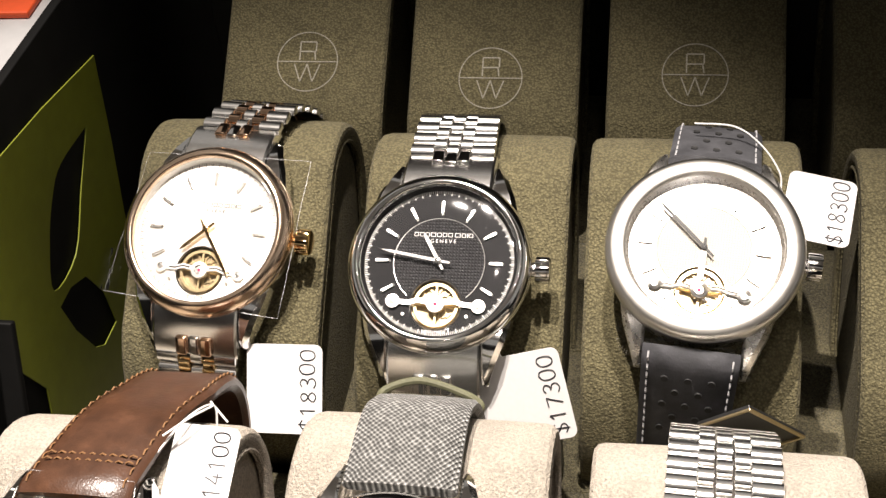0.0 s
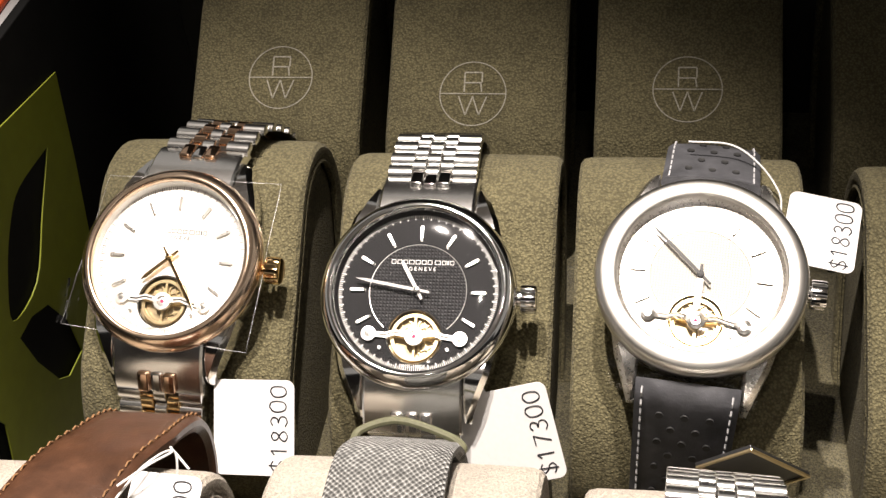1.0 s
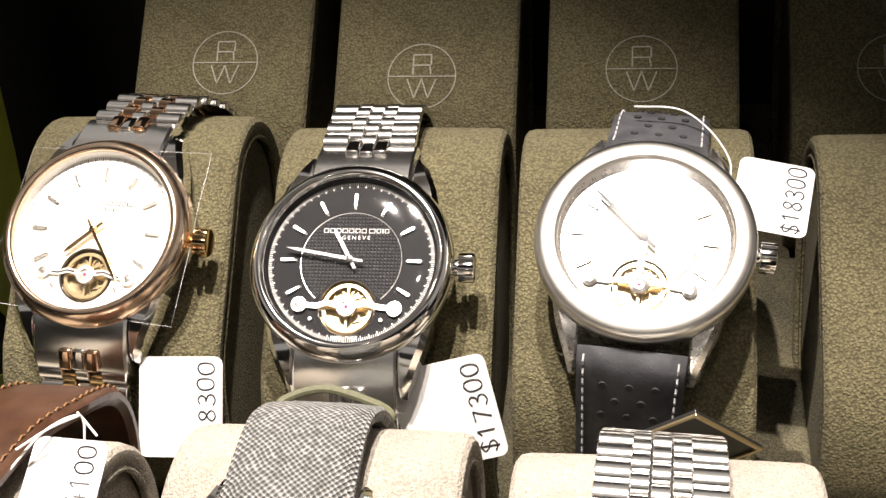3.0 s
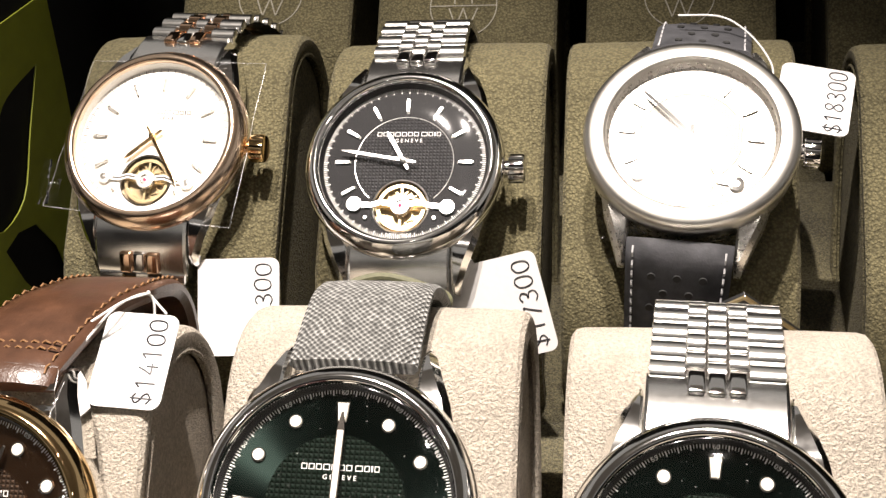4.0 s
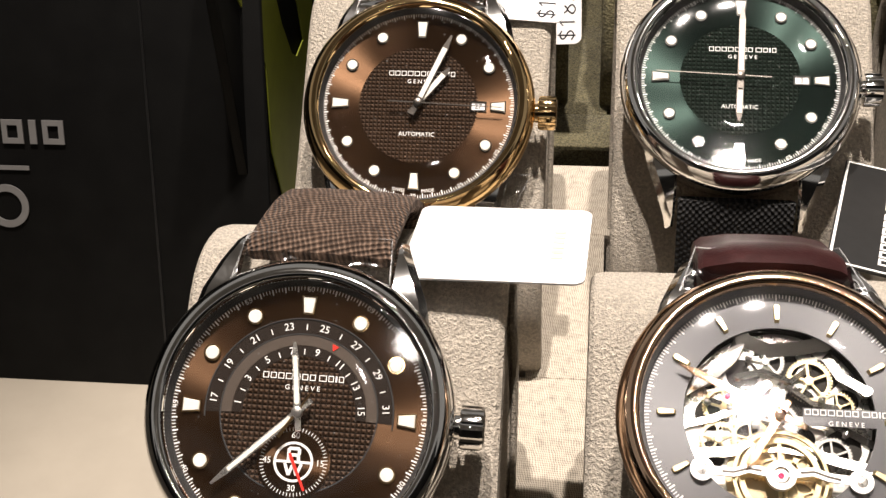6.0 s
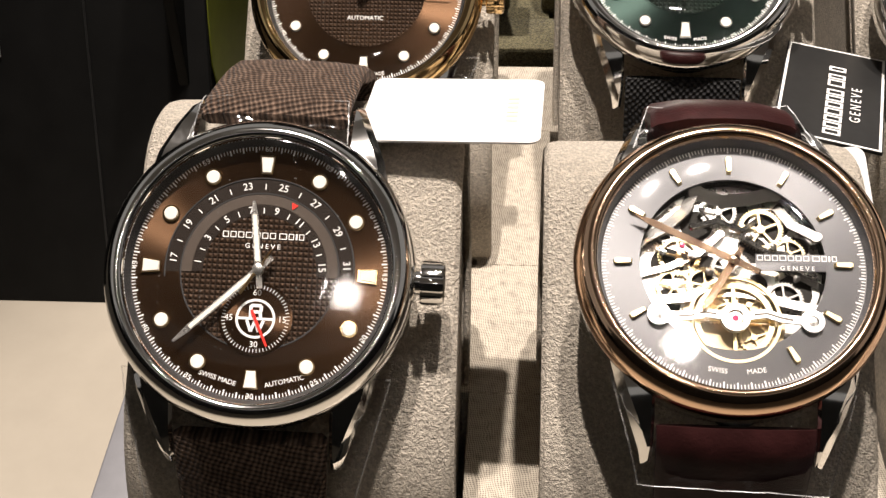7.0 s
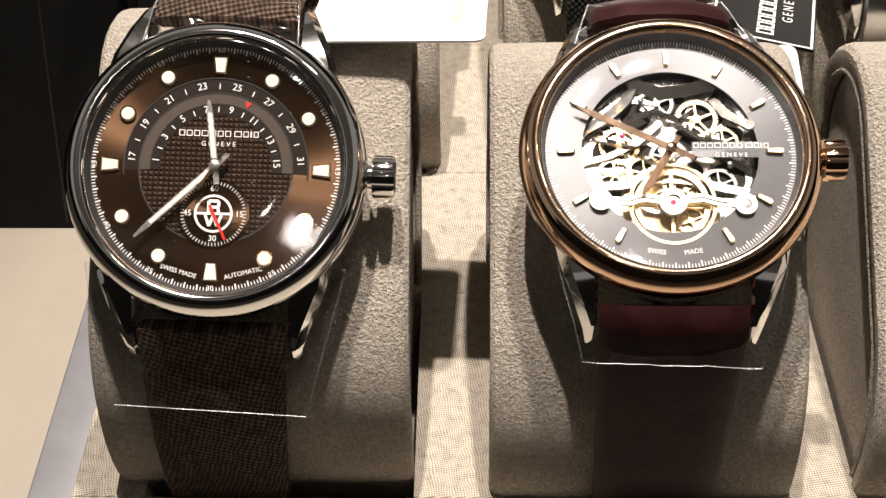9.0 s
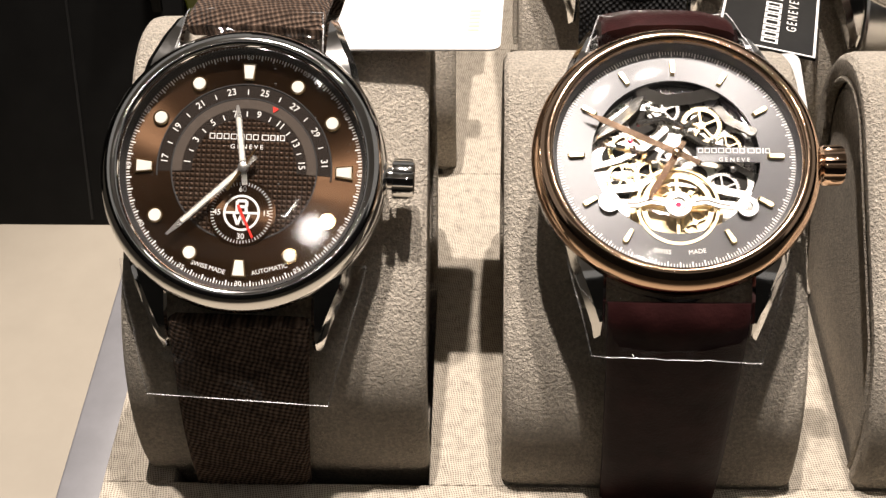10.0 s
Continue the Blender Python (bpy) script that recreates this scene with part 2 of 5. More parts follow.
DIAL_BROWN = sunray("brown_sunray_dial", (0.068, 0.036, 0.018), 0.9, 0.30, 0.95)
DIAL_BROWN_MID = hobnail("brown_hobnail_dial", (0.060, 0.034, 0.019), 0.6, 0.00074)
DIAL_GREEN = sunray("green_sunray_dial", (0.0042, 0.0095, 0.0075), 0.9, 0.30, 0.95)
DIAL_GREEN_MID = hobnail("green_hobnail_dial", (0.010, 0.021, 0.014), 0.6, 0.0008)
DIAL_GREY = sunray("grey_brushed_dial", (0.10, 0.10, 0.104), 0.3, 0.30, 0.5)
BAND_DARK = plain("dark_brown_band", (0.018, 0.013, 0.010), 0.55, 0.1, 2000, 0.0, 0.1)
BAND_GREY = plain("grey_brown_band", (0.070, 0.055, 0.044), 0.55, 0.1, 2000, 0.0, 0.15)
STRAP_BROWN = leather("brown_leather", (0.066, 0.030, 0.016), 0.30)
STRAP_OXBLOOD = leather("oxblood_leather", (0.026, 0.008, 0.008), 0.42, 0.14)
STRAP_RUBBER = leather("black_perforated_leather", (0.066, 0.067, 0.073), 0.55, 0.3)
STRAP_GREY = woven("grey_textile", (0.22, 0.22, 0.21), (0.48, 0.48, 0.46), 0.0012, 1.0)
# near-black copy of the grey weave, with the lower strap's shade in its colour
STRAP_GREY_SHADED = woven("shaded_grey_textile", (0.018, 0.018, 0.019), (0.05, 0.05, 0.05), 0.00125, 0.8)
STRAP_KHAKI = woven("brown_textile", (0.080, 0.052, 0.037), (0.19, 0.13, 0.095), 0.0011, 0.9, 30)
STITCH_GOLD = plain("ochre_thread", (0.20, 0.10, 0.038), 0.8, 0.15)
STITCH_GREY = plain("grey_thread", (0.45, 0.45, 0.46), 0.8, 0.15)
STRAP_EDGE = plain("strap_edge", (0.05, 0.045, 0.04), 0.6, 0.2)
SHELF_CREAM = plain("cream_shelf_board", (0.31, 0.275, 0.22), 0.6, 0.05, 60)
BOARD_GREY = plain("grey_board_rim", (0.16, 0.16, 0.17), 0.45, 0.08, 200)
BOX_BLACK = plain("matt_black_board", (0.0048, 0.0048, 0.0046), 0.6, 0.3, 80, 0.0, 0.15)
BOX_GREY = plain("grey_board", (0.50, 0.50, 0.50), 0.5, 0.1, 80)
LIME = plain("lime_green_print", (0.23, 0.26, 0.025), 0.5, 0.08, 150)
ORANGE = plain("orange_red_card", (0.80, 0.10, 0.02), 0.45, 0.05)
WALL_DARK = plain("dark_shop_wall", (0.020, 0.019, 0.018), 0.7, 0.2, 6)
WALL_WARM = plain("warm_shop_wall", (0.30, 0.25, 0.19), 0.7, 0.1, 6)
CEILING_PAINT = plain("ceiling_paint", (0.45, 0.41, 0.36), 0.8, 0.05, 6)


# ---------------- mesh helpers ----------------
def part(name, bm, material, parent=None, label="", smooth=35.0):
    me = bpy.data.meshes.new(name)
    bmesh.ops.recalc_face_normals(bm, faces=bm.faces)
    bm.to_mesh(me)
    bm.free()
    me.materials.append(material)
    if smooth and len(me.polygons):
        me.polygons.foreach_set("use_smooth", [True] * len(me.polygons))
        me.set_sharp_from_angle(angle=radians(smooth))
    ob = new(name, me)
    if parent:
        ob.parent = parent
    if label:
        ob["label"] = label
    return ob


def thing(name, m, label, category, group="", kind=""):
    ob = new(name)
    ob.empty_display_size = 0.005
    ob.matrix_world = m
    return tagged(ob, label, category, group, kind)


def add_rings(bm, rings, closed=True, caps=True):
    """Skin a list of rings of equal length."""
    vs = [[bm.verts.new(p) for p in ring] for ring in rings]
    n = len(rings[0])
    for a, b in zip(vs, vs[1:]):
        for i in range(n if closed else n - 1):
            j = (i + 1) % n
            bm.faces.new((a[i], a[j], b[j], b[i]))
    if caps and closed:
        bm.faces.new(list(reversed(vs[0])))
        bm.faces.new(vs[-1])
    return vs


def lathe(profile, seg=96, bm=None, at=(0, 0, 0), loop=False):
    """profile: (radius, height) in mm, turned round z."""
    bm = bm or bmesh.new()
    rings = [[(at[0] * MM + r * MM * math.cos(2 * math.pi * i / seg), at[1] * MM + r * MM * math.sin(2 * math.pi * i / seg), at[2] * MM + h * MM)
              for i in range(seg)] for r, h in profile]
    if loop:
        rings.append(rings[0])
    vs = add_rings(bm, rings, True, False)
    if not loop:
        if profile[0][0] > 0:
            bm.faces.new(list(reversed(vs[0])))
        if profile[-1][0] > 0:
            bm.faces.new(vs[-1])
    else:
        bmesh.ops.remove_doubles(bm, verts=bm.verts, dist=1e-7)
    return bm


def prism(poly, z0, z1, bm=None, slope=0.0):
    """poly in mm, from height z0 to z1; slope pulls the top edge in."""
    bm = bm or bmesh.new()
    n = len(poly)
    cx, cy = sum(p[0] for p in poly) / n, sum(p[1] for p in poly) / n
    top = [(cx + (x - cx) * (1 - slope), cy + (y - cy) * (1 - slope)) for x, y in poly]
    add_rings(bm, [[(x * MM, y * MM, z0 * MM) for x, y in poly], [(x * MM, y * MM, z1 * MM) for x, y in top]])
    return bm


def circle(x, y, r, n=24, start=0.0):
    return [(x + r * math.cos(start + 2 * math.pi * i / n), y + r * math.sin(start + 2 * math.pi * i / n)) for i in range(n)]


def turned(poly, clock):
    """Turn a shape that points to 12 round the centre to the given clock angle in degrees."""
    a = -radians(clock)
    return [(x * math.cos(a) - y * math.sin(a), x * math.sin(a) + y * math.cos(a)) for x, y in poly]


def shifted(poly, dx, dy):
    return [(x + dx, y + dy) for x, y in poly]


def disc_with_holes(outer, holes, z, thick):
    bm = bmesh.new()
    edges = []
    for loop in (outer, *holes):
        vs = [bm.verts.new((x * MM, y * MM, z * MM)) for x, y in loop]
        edges += [bm.edges.new((vs[i], vs[(i + 1) % len(vs)])) for i in range(len(vs))]
    bmesh.ops.triangle_fill(bm, edges=edges, use_beauty=True)
    got = bmesh.ops.extrude_face_region(bm, geom=list(bm.faces))
    for v in got["geom"]:
        if isinstance(v, bmesh.types.BMVert):
            v.co.z -= thick * MM
    return bm


def tube(points, r, sides=8, bm=None, closed=False):
    """points in metres."""
    bm = bm or bmesh.new()
    pts = [Vector(p) for p in points]
    rings, side = [], None
    for i, p in enumerate(pts):
        a = pts[i - 1] if i or closed else p
        b = pts[(i + 1) % len(pts)] if i + 1 < len(pts) or closed else p
        t = (b - a).normalized()
        if side is None:
            side = t.orthogonal().normalized()
        side = (side - t * side.dot(t)).normalized()
        up = t.cross(side)
        rings.append([p + side * r * math.cos(2 * math.pi * k / sides) + up * r * math.sin(2 * math.pi * k / sides) for k in range(sides)])
    if closed:
        rings.append(rings[0])
    add_rings(bm, rings, True, not closed)
    return bm


def spline(points, steps=8):
    """Catmull-Rom through the points."""
    pts = [Vector(p) for p in points]
    pts = [pts[0] * 2 - pts[1], *pts, pts[-1] * 2 - pts[-2]]
    out = []
    for i in range(1, len(pts) - 2):
        p0, p1, p2, p3 = pts[i - 1:i + 3]
        for k in range(steps):
            t = k / steps
            out.append(0.5 * (2 * p1 + (p2 - p0) * t + (2 * p0 - 5 * p1 + 4 * p2 - p3) * t * t + (3 * p1 - p0 - 3 * p2 + p3) * t ** 3))
    out.append(pts[-2])
    return out


def even(points, step):
    """Points at an even step along a polyline."""
    out, left = [points[0].copy()], step
    for a, b in zip(points, points[1:]):
        gone, length = 0.0, (b - a).length
        while length - gone >= left:
            gone += left
            out.append(a.lerp(b, gone / length))
            left = step
        left -= length - gone
    return out


def block(x0, x1, y0, y1, z0, z1, bevel=0.0, bm=None):
    """Box in metres with its edges rounded."""
    own = bmesh.new()
    bmesh.ops.create_cube(own, size=1.0, matrix=Matrix.Translation(((x0 + x1) / 2, (y0 + y1) / 2, (z0 + z1) / 2)) @ Matrix.Diagonal((x1 - x0, y1 - y0, z1 - z0, 1)))
    if bevel:
        bmesh.ops.bevel(own, geom=list(own.edges), offset=bevel, segments=3, affect="EDGES", profile=0.5)
    if bm is None:
        return own
    me = bpy.data.meshes.new("scratch")
    own.to_mesh(me)
    own.free()
    bm.from_mesh(me)
    bpy.data.meshes.remove(me)
    return bm


def lettering(text, size, m, depth=0.00005):
    """A bmesh of flat letters in Blender's own font; size in metres, centred, moved by m."""
    cu = bpy.data.curves.new("lettering", "FONT")
    cu.body, cu.size, cu.align_x, cu.align_y, cu.extrude, cu.resolution_u = text, size, "CENTER", "CENTER", depth, 3
    ob = bpy.data.objects.new("lettering", cu)
    scene.collection.objects.link(ob)
    dg = bpy.context.evaluated_depsgraph_get()
    me = bpy.data.meshes.new_from_object(ob.evaluated_get(dg))
    bm = bmesh.new()
    bm.from_mesh(me)
    bm.transform(m)
    bpy.data.objects.remove(ob)
    bpy.data.curves.remove(cu)
    bpy.data.meshes.remove(me)
    return bm


def merge(bms):
    out = bmesh.new()
    for b in bms:
        me = bpy.data.meshes.new("scratch")
        b.to_mesh(me)
        b.free()
        out.from_mesh(me)
        bpy.data.meshes.remove(me)
    return out


def sign_blocks(widths, height, gap, stroke, z0, z1):
    """A row of hollow blocks in mm, standing for a maker's name; centred."""
    bm = bmesh.new()
    total = sum(widths) + gap * (len(widths) - 1)
    x = -total / 2
    for w in widths:
        if w > 0.5 * height:
            prism([(x, -height / 2), (x + stroke, -height / 2), (x + stroke, height / 2), (x, height / 2)], z0, z1, bm)
            prism([(x + w - stroke, -height / 2), (x + w, -height / 2), (x + w, height / 2), (x + w - stroke, height / 2)], z0, z1, bm)
            prism([(x + stroke, height / 2 - stroke), (x + w - stroke, height / 2 - stroke), (x + w - stroke, height / 2), (x + stroke, height / 2)], z0, z1, bm)
            prism([(x + stroke, -height / 2), (x + w - stroke, -height / 2), (x + w - stroke, -height / 2 + stroke), (x + stroke, -height / 2 + stroke)], z0, z1, bm)
        elif w > 0:
            prism([(x, -height / 2), (x + w, -height / 2), (x + w, height / 2), (x, height / 2)], z0, z1, bm)
        x += w + gap
    return bm


def emblem(radius, stroke, z0, z1):
    """Round mark: a ring with a bar across, a hollow block above it and slanting strokes below, in mm."""
    bm = bmesh.new()
    lathe([(radius - stroke, z0), (radius, z0), (radius, z1), (radius - stroke, z1)], 48, bm, loop=True)
    r, s = radius, stroke

    def bar(x0, y0, x1, y1, w):
        d = Vector((x1 - x0, y1 - y0)).normalized() * w / 2
        prism([(x0 + d.y, y0 - d.x), (x1 + d.y, y1 - d.x), (x1 - d.y, y1 + d.x), (x0 - d.y, y0 + d.x)], z0, z1, bm)

    bar(-r + s, 0, r - s, 0, s)
    bar(-0.26 * r, 0.06 * r, -0.26 * r, 0.66 * r, 1.3 * s)
    bar(-0.26 * r, 0.66 * r, 0.26 * r, 0.66 * r, 1.3 * s)
    bar(0.26 * r, 0.66 * r, 0.26 * r, 0.36 * r, 1.3 * s)
    bar(0.26 * r, 0.34 * r, -0.26 * r, 0.34 * r, 1.3 * s)
    bar(0.22 * r, 0.34 * r, 0.26 * r, 0.06 * r, 1.3 * s)
    for a, b in ((-0.42, -0.20), (-0.20, 0.0), (0.0, 0.20), (0.20, 0.42)):
        up = a in (-0.20, 0.20)
        bar(a * r, (-0.66 if up else -0.08) * r, b * r, (-0.08 if up else -0.66) * r, 1.2 * s)
    return bm


def cloth_uv(bm):
    """Planar thread coordinates in metres, by the way each face looks."""
    uv = bm.loops.layers.uv.new("cloth")
    bm.normal_update()
    for f in bm.faces:
        n = f.normal
        for loop in f.loops:
            c = loop.vert.co
            if abs(n.x) > 0.75:
                loop[uv].uv = (c.y, c.z)
            elif abs(n.y) > abs(n.z):
                loop[uv].uv = (c.x, c.z)
            else:
                loop[uv].uv = (c.x, c.y)
    return bm


# ---------------- the place ----------------
COLS = (-0.0770, -0.0190, 0.0365, 0.0940)
ROW_BACK, ROW_REAR, ROW_MID, ROW_FRONT = 0.291, 0.2020, 0.1075, 0.0275
DIAL_Z = 0.1275
TRAY_Z = 0.072
SHELF_Z = -0.006

tagged(part("shelf", block(-1.2, 1.2, -0.9, 0.9, SHELF_Z - 0.03, SHELF_Z), SHELF_CREAM), "cream painted window shelf under the trays", "shelf", kind="structure")
tagged(part("floor", block(-1.5, 1.5, -2.2, 1.2, -0.95, -0.9), WALL_WARM), "dim shop floor below the window shelf", "floor", kind="structure")
tagged(part("wall_north", block(-1.5, 1.5, 0.9, 1.0, -0.9, 0.42), WALL_DARK), "low dark back wall of the shop window", "wall", kind="structure")
# unseen wall, added to keep front light off the straps and metal
tagged(part("wall_south", block(-1.5, 1.5, -0.75, -0.7, -0.9, 0.85), WALL_DARK), "added dark wall behind the viewer that cuts the front light", "wall", kind="structure")
tagged(part("wall_west", block(-1.6, -1.5, -2.3, 1.0, -0.9, 0.42), WALL_DARK), "dark side wall of the shop window", "wall", kind="structure")
tagged(part("wall_east", block(1.5, 1.6, -2.3, 1.0, -0.9, 0.42), WALL_DARK), "dark side wall of the shop window", "wall", kind="structure")
# added panel that keeps the gaps between the back cushions black
tagged(part("gap_shade_panel", block(-0.125, 0.40, 0.352, 0.360, SHELF_Z, 0.30, 0.001), WALL_DARK), "added black panel behind the trays for the dark gaps", "board", kind="structure")
tagged(part("ceiling", block(-1.6, 1.6, -0.9, 1.0, 1.3, 1.4), CEILING_PAINT), "plain ceiling over the window display", "ceiling", kind="structure")


def tray(name, label, x0, x1, y0, y1, rows, material, z=TRAY_Z):
    """Cloth-covered tray with an open slot for each cushion."""
    t = thing(name, Matrix.Identity(4), label, "display tray")
    half = 0.0215
    cuts = [(r - 0.0195, r + 0.026) for r in rows]
    y = y0
    for a, b in cuts:
        part("cross_strip", cloth_uv(block(x0, x1, y, a, z - 0.012, z, 0.0003)), material, t)
        xs = [x0, *[v for c in COLS if c < x1 for v in (c - half, c + half)], x1]
        for left, right in zip(xs[::2], xs[1::2]):
            if right - left > 0.001:
                part("dividing_strip", cloth_uv(block(left, right, a, b, z - 0.012, z, 0.0002)), material, t)
        y = b
    part("cross_strip", cloth_uv(block(x0, x1, y, y1, z - 0.012, z, 0.0003)), material, t)
    part("bottom_board", block(x0 + 0.002, x1 - 0.002, y0 + 0.002, y1 - 0.002, SHELF_Z, z - 0.013), CARD_BLACK, t)
    return t


TRAY_CREAM = tray("display_tray", "cream twill covered tray with slots for watch cushions", -0.1105, 0.20, -0.004, 0.160, (ROW_FRONT, ROW_MID), BEIGE_TWILL)
tray("display_tray", "dark olive suede tray with slots for watch cushions", -0.113, 0.20, 0.168, 0.345, (ROW_REAR, ROW_BACK), OLIVE_TWILL)
part("rim_board", block(-0.1215, -0.1107, -0.004, 0.15, SHELF_Z, 0.063, 0.0006), BOARD_GREY, TRAY_CREAM, "smooth grey edge board")


# ---------------- cushions ----------------
TILT = 37.0
CT, ST = math.cos(radians(TILT)), math.sin(radians(TILT))


def outline(reach=17.5, curl=20.0):
    """Side outline of a cushion in mm from the dial's middle: (back, up)."""
    def at(u, n):
        return Vector((u * CT - n * ST, u * ST + n * CT))

    low, high, mid = at(-19.5, -10), at(reach, -10), at(reach, -10 - curl)
    pts = [Vector((-9.0, -68)), Vector((-14.0, -60)), Vector((-17.4, -50)), Vector((-18.0, -41)), Vector((-16.4, -32)), Vector((-13.4, -25)), low]
    front = spline(pts, 5)
    straight = [low.lerp(high, k / 5) for k in range(1, 5)]
    arc = []
    for k in range(15):
        a = math.atan2(CT, -ST) - k / 14 * radians(150)
        arc.append(mid + Vector((curl * math.cos(a), curl * math.sin(a))))
    back = spline([arc[-1], Vector((46, -34)), Vector((37, -50)), Vector((28, -60)), Vector((24, -68))], 4)
    return front + straight + arc[:-1] + back


OUTLINE = outline()
LOW_OUTLINE = outline(15.0, 17.0)


def inset(pts, d):
    out = []
    n = len(pts)
    for i in range(n):
        t = pts[(i + 1) % n] - pts[i - 1]
        if t.length < 1e-9:
            t = Vector((1, 0))
        t.normalize()
        out.append(pts[i] + Vector((t.y, -t.x)) * d)
    return out


def cushion(x, y, z, band_mat, side_mat, label, mark=None, shape=OUTLINE):
    """Watch cushion: a cloth band round a tear-shaped core, with piped side panels."""
    m = pose(x, y, z)
    t = thing("watch_cushion", m, label, "watch cushion", "cushions in the trays")
    half = 24.0
    bm = bmesh.new()
    rings = []
    stations = [(-22.3, 4.6), (-23.4, 4.0), (-24.0, 2.6), (-23.9, 1.2), (-23.2, 0.35), (-21.8, 0.0)]
    stations += [(-14, -0.12), (0, -0.2), (14, -0.12)] + [(-a, d) for a, d in reversed(stations)]
    for sx, d in stations:
        ring = inset(shape, d)
        rings.append([(sx * MM, p.x * MM, p.y * MM) for p in ring])
    add_rings(bm, rings, True, False)
    part("band", cloth_uv(bm), band_mat, t)
    for s in (-1, 1):
        bm = bmesh.new()
        a, b, c = inset(shape, 4.4), inset(shape, 5.4), inset(shape, 8.0)
        ring = [[(s * 21.6 * MM, p.x * MM, p.y * MM) for p in a], [(s * 22.3 * MM, p.x * MM, p.y * MM) for p in b], [(s * 22.6 * MM, p.x * MM, p.y * MM) for p in c]]
        vs = add_rings(bm, ring, True, False)
        bm.faces.new(vs[-1])
        part("side_panel", bm, side_mat, t)
        line = [(s * 23.35 * MM, p.x * MM, p.y * MM) for p in inset(shape, 4.5)]
        part("piping", tube(line, 0.0006, 6, closed=True), band_mat, t)
    if mark:
        # pressed round mark on the front face
        bm = emblem(9.0, 0.29, -10.15, -9.66)
        bm.transform(pose(0, 0, 0, TILT) @ Matrix.Translation((mark[0], mark[1], 0)))
        part("pressed_mark", bm, OLIVE_EMBOSS, t, "pale round mark pressed into the suede")
    return t


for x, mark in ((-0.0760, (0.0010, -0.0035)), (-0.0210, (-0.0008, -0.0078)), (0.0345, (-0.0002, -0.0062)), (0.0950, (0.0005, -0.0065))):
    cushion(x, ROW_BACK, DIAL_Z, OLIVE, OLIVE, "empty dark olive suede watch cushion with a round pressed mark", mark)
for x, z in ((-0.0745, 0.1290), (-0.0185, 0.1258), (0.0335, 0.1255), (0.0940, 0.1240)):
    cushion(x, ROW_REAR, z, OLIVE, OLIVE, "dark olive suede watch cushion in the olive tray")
for x, y, z in ((-0.0765, 0.1062, 0.1245), (-0.0160, 0.1095, 0.1265), (0.0390, 0.1065, 0.1255)):
    cushion(x, y, z, BEIGE, BEIGE, "beige suede watch cushion with piped sides")
for x, y, z in ((-0.0795, ROW_FRONT, 0.1250), (-0.0195, 0.0262, 0.1188), (0.0385, 0.0262, 0.1188)):
    cushion(x, y, z, BEIGE, BEIGE, "beige suede watch cushion with piped sides", None, LOW_OUTLINE)


# ---------------- straps ----------------
TOP_CUSHION = [(36.0, -14.0), (39.3, -22), (39.9, -31), (37.0, -42), (29, -51.5), (16, -58.5), (0, -64.5)]
LOOSE_TOP = [(35.4, -13.6), (40.6, -21.6), (44.8, -31.6), (46.8, -41.0), (44.0, -49.0), (36.5, -55.5), (22, -61), (4, -65.5)]
LOW_CUSHION = [(-33.5, -12.6), (-38.5, -18.2), (-43.6, -25.6), (-47.6, -33.5), (-51.0, -42), (-54, -50)]
TOP_PATH, LOW_PATH, SKEW = [], [], [0.0]


def strap_paths(loc, tilt, k, seat, snug=0.0, skew=0.0, low=False, loose=False):
    """Paths of the strap round its cushion at seat, in mm of a watch that lies at this place, tilt and scale."""
    a = radians(tilt)

    def own(u, n):
        y = seat[0] / MM + u * CT - n * ST - loc[1] / MM
        z = seat[1] / MM + u * ST + n * CT - loc[2] / MM
        return ((y * math.cos(a) + z * math.sin(a)) / k, (-y * math.sin(a) + z * math.cos(a)) / k)

    SKEW[0] = skew
    size, reach, deep = (1 - 0.04 * snug) * (0.93 if low else 1.0), 15.0 if low else 17.5, -27.0 if low else -30.0
    TOP_PATH[:] = [(22.5, -3.4), (25.5, -5.0 - snug)] + [own(reach + (u - 17.5) * size, deep + (n + 30) * size) for u, n in (LOOSE_TOP if loose else TOP_CUSHION)]
    LOW_PATH[:] = [(-22.5, -3.4), (-26.0, -6.2)] + [own(u, n) for u, n in LOW_CUSHION]


def un(points):
    """(along the dial's 12, out of the dial) in mm as points of the watch's own frame."""
    return [Vector((0, u * MM, n * MM)) for u, n in points]


def frames(path, step):
    pts = even(spline(un(path), 10), step)
    out = []
    for i, p in enumerate(pts):
        t = (pts[min(i + 1, len(pts) - 1)] - pts[max(i - 1, 0)]).normalized()
        n = Vector((1, 0, 0)).cross(t)
        if n.dot(p - Vector((0, -0.004, -0.032))) < 0:
            n = -n
        # a strap that was pulled askew drifts sideways on its way over the cushion
        way = min(1.0, max(0.0, (i * step / MM - 2.0) / 30.0))
        drift = SKEW[0] * MM * way if path is TOP_PATH else 0.0
        out.append((p + Vector((drift, 0, 0)), t, n))
    return out


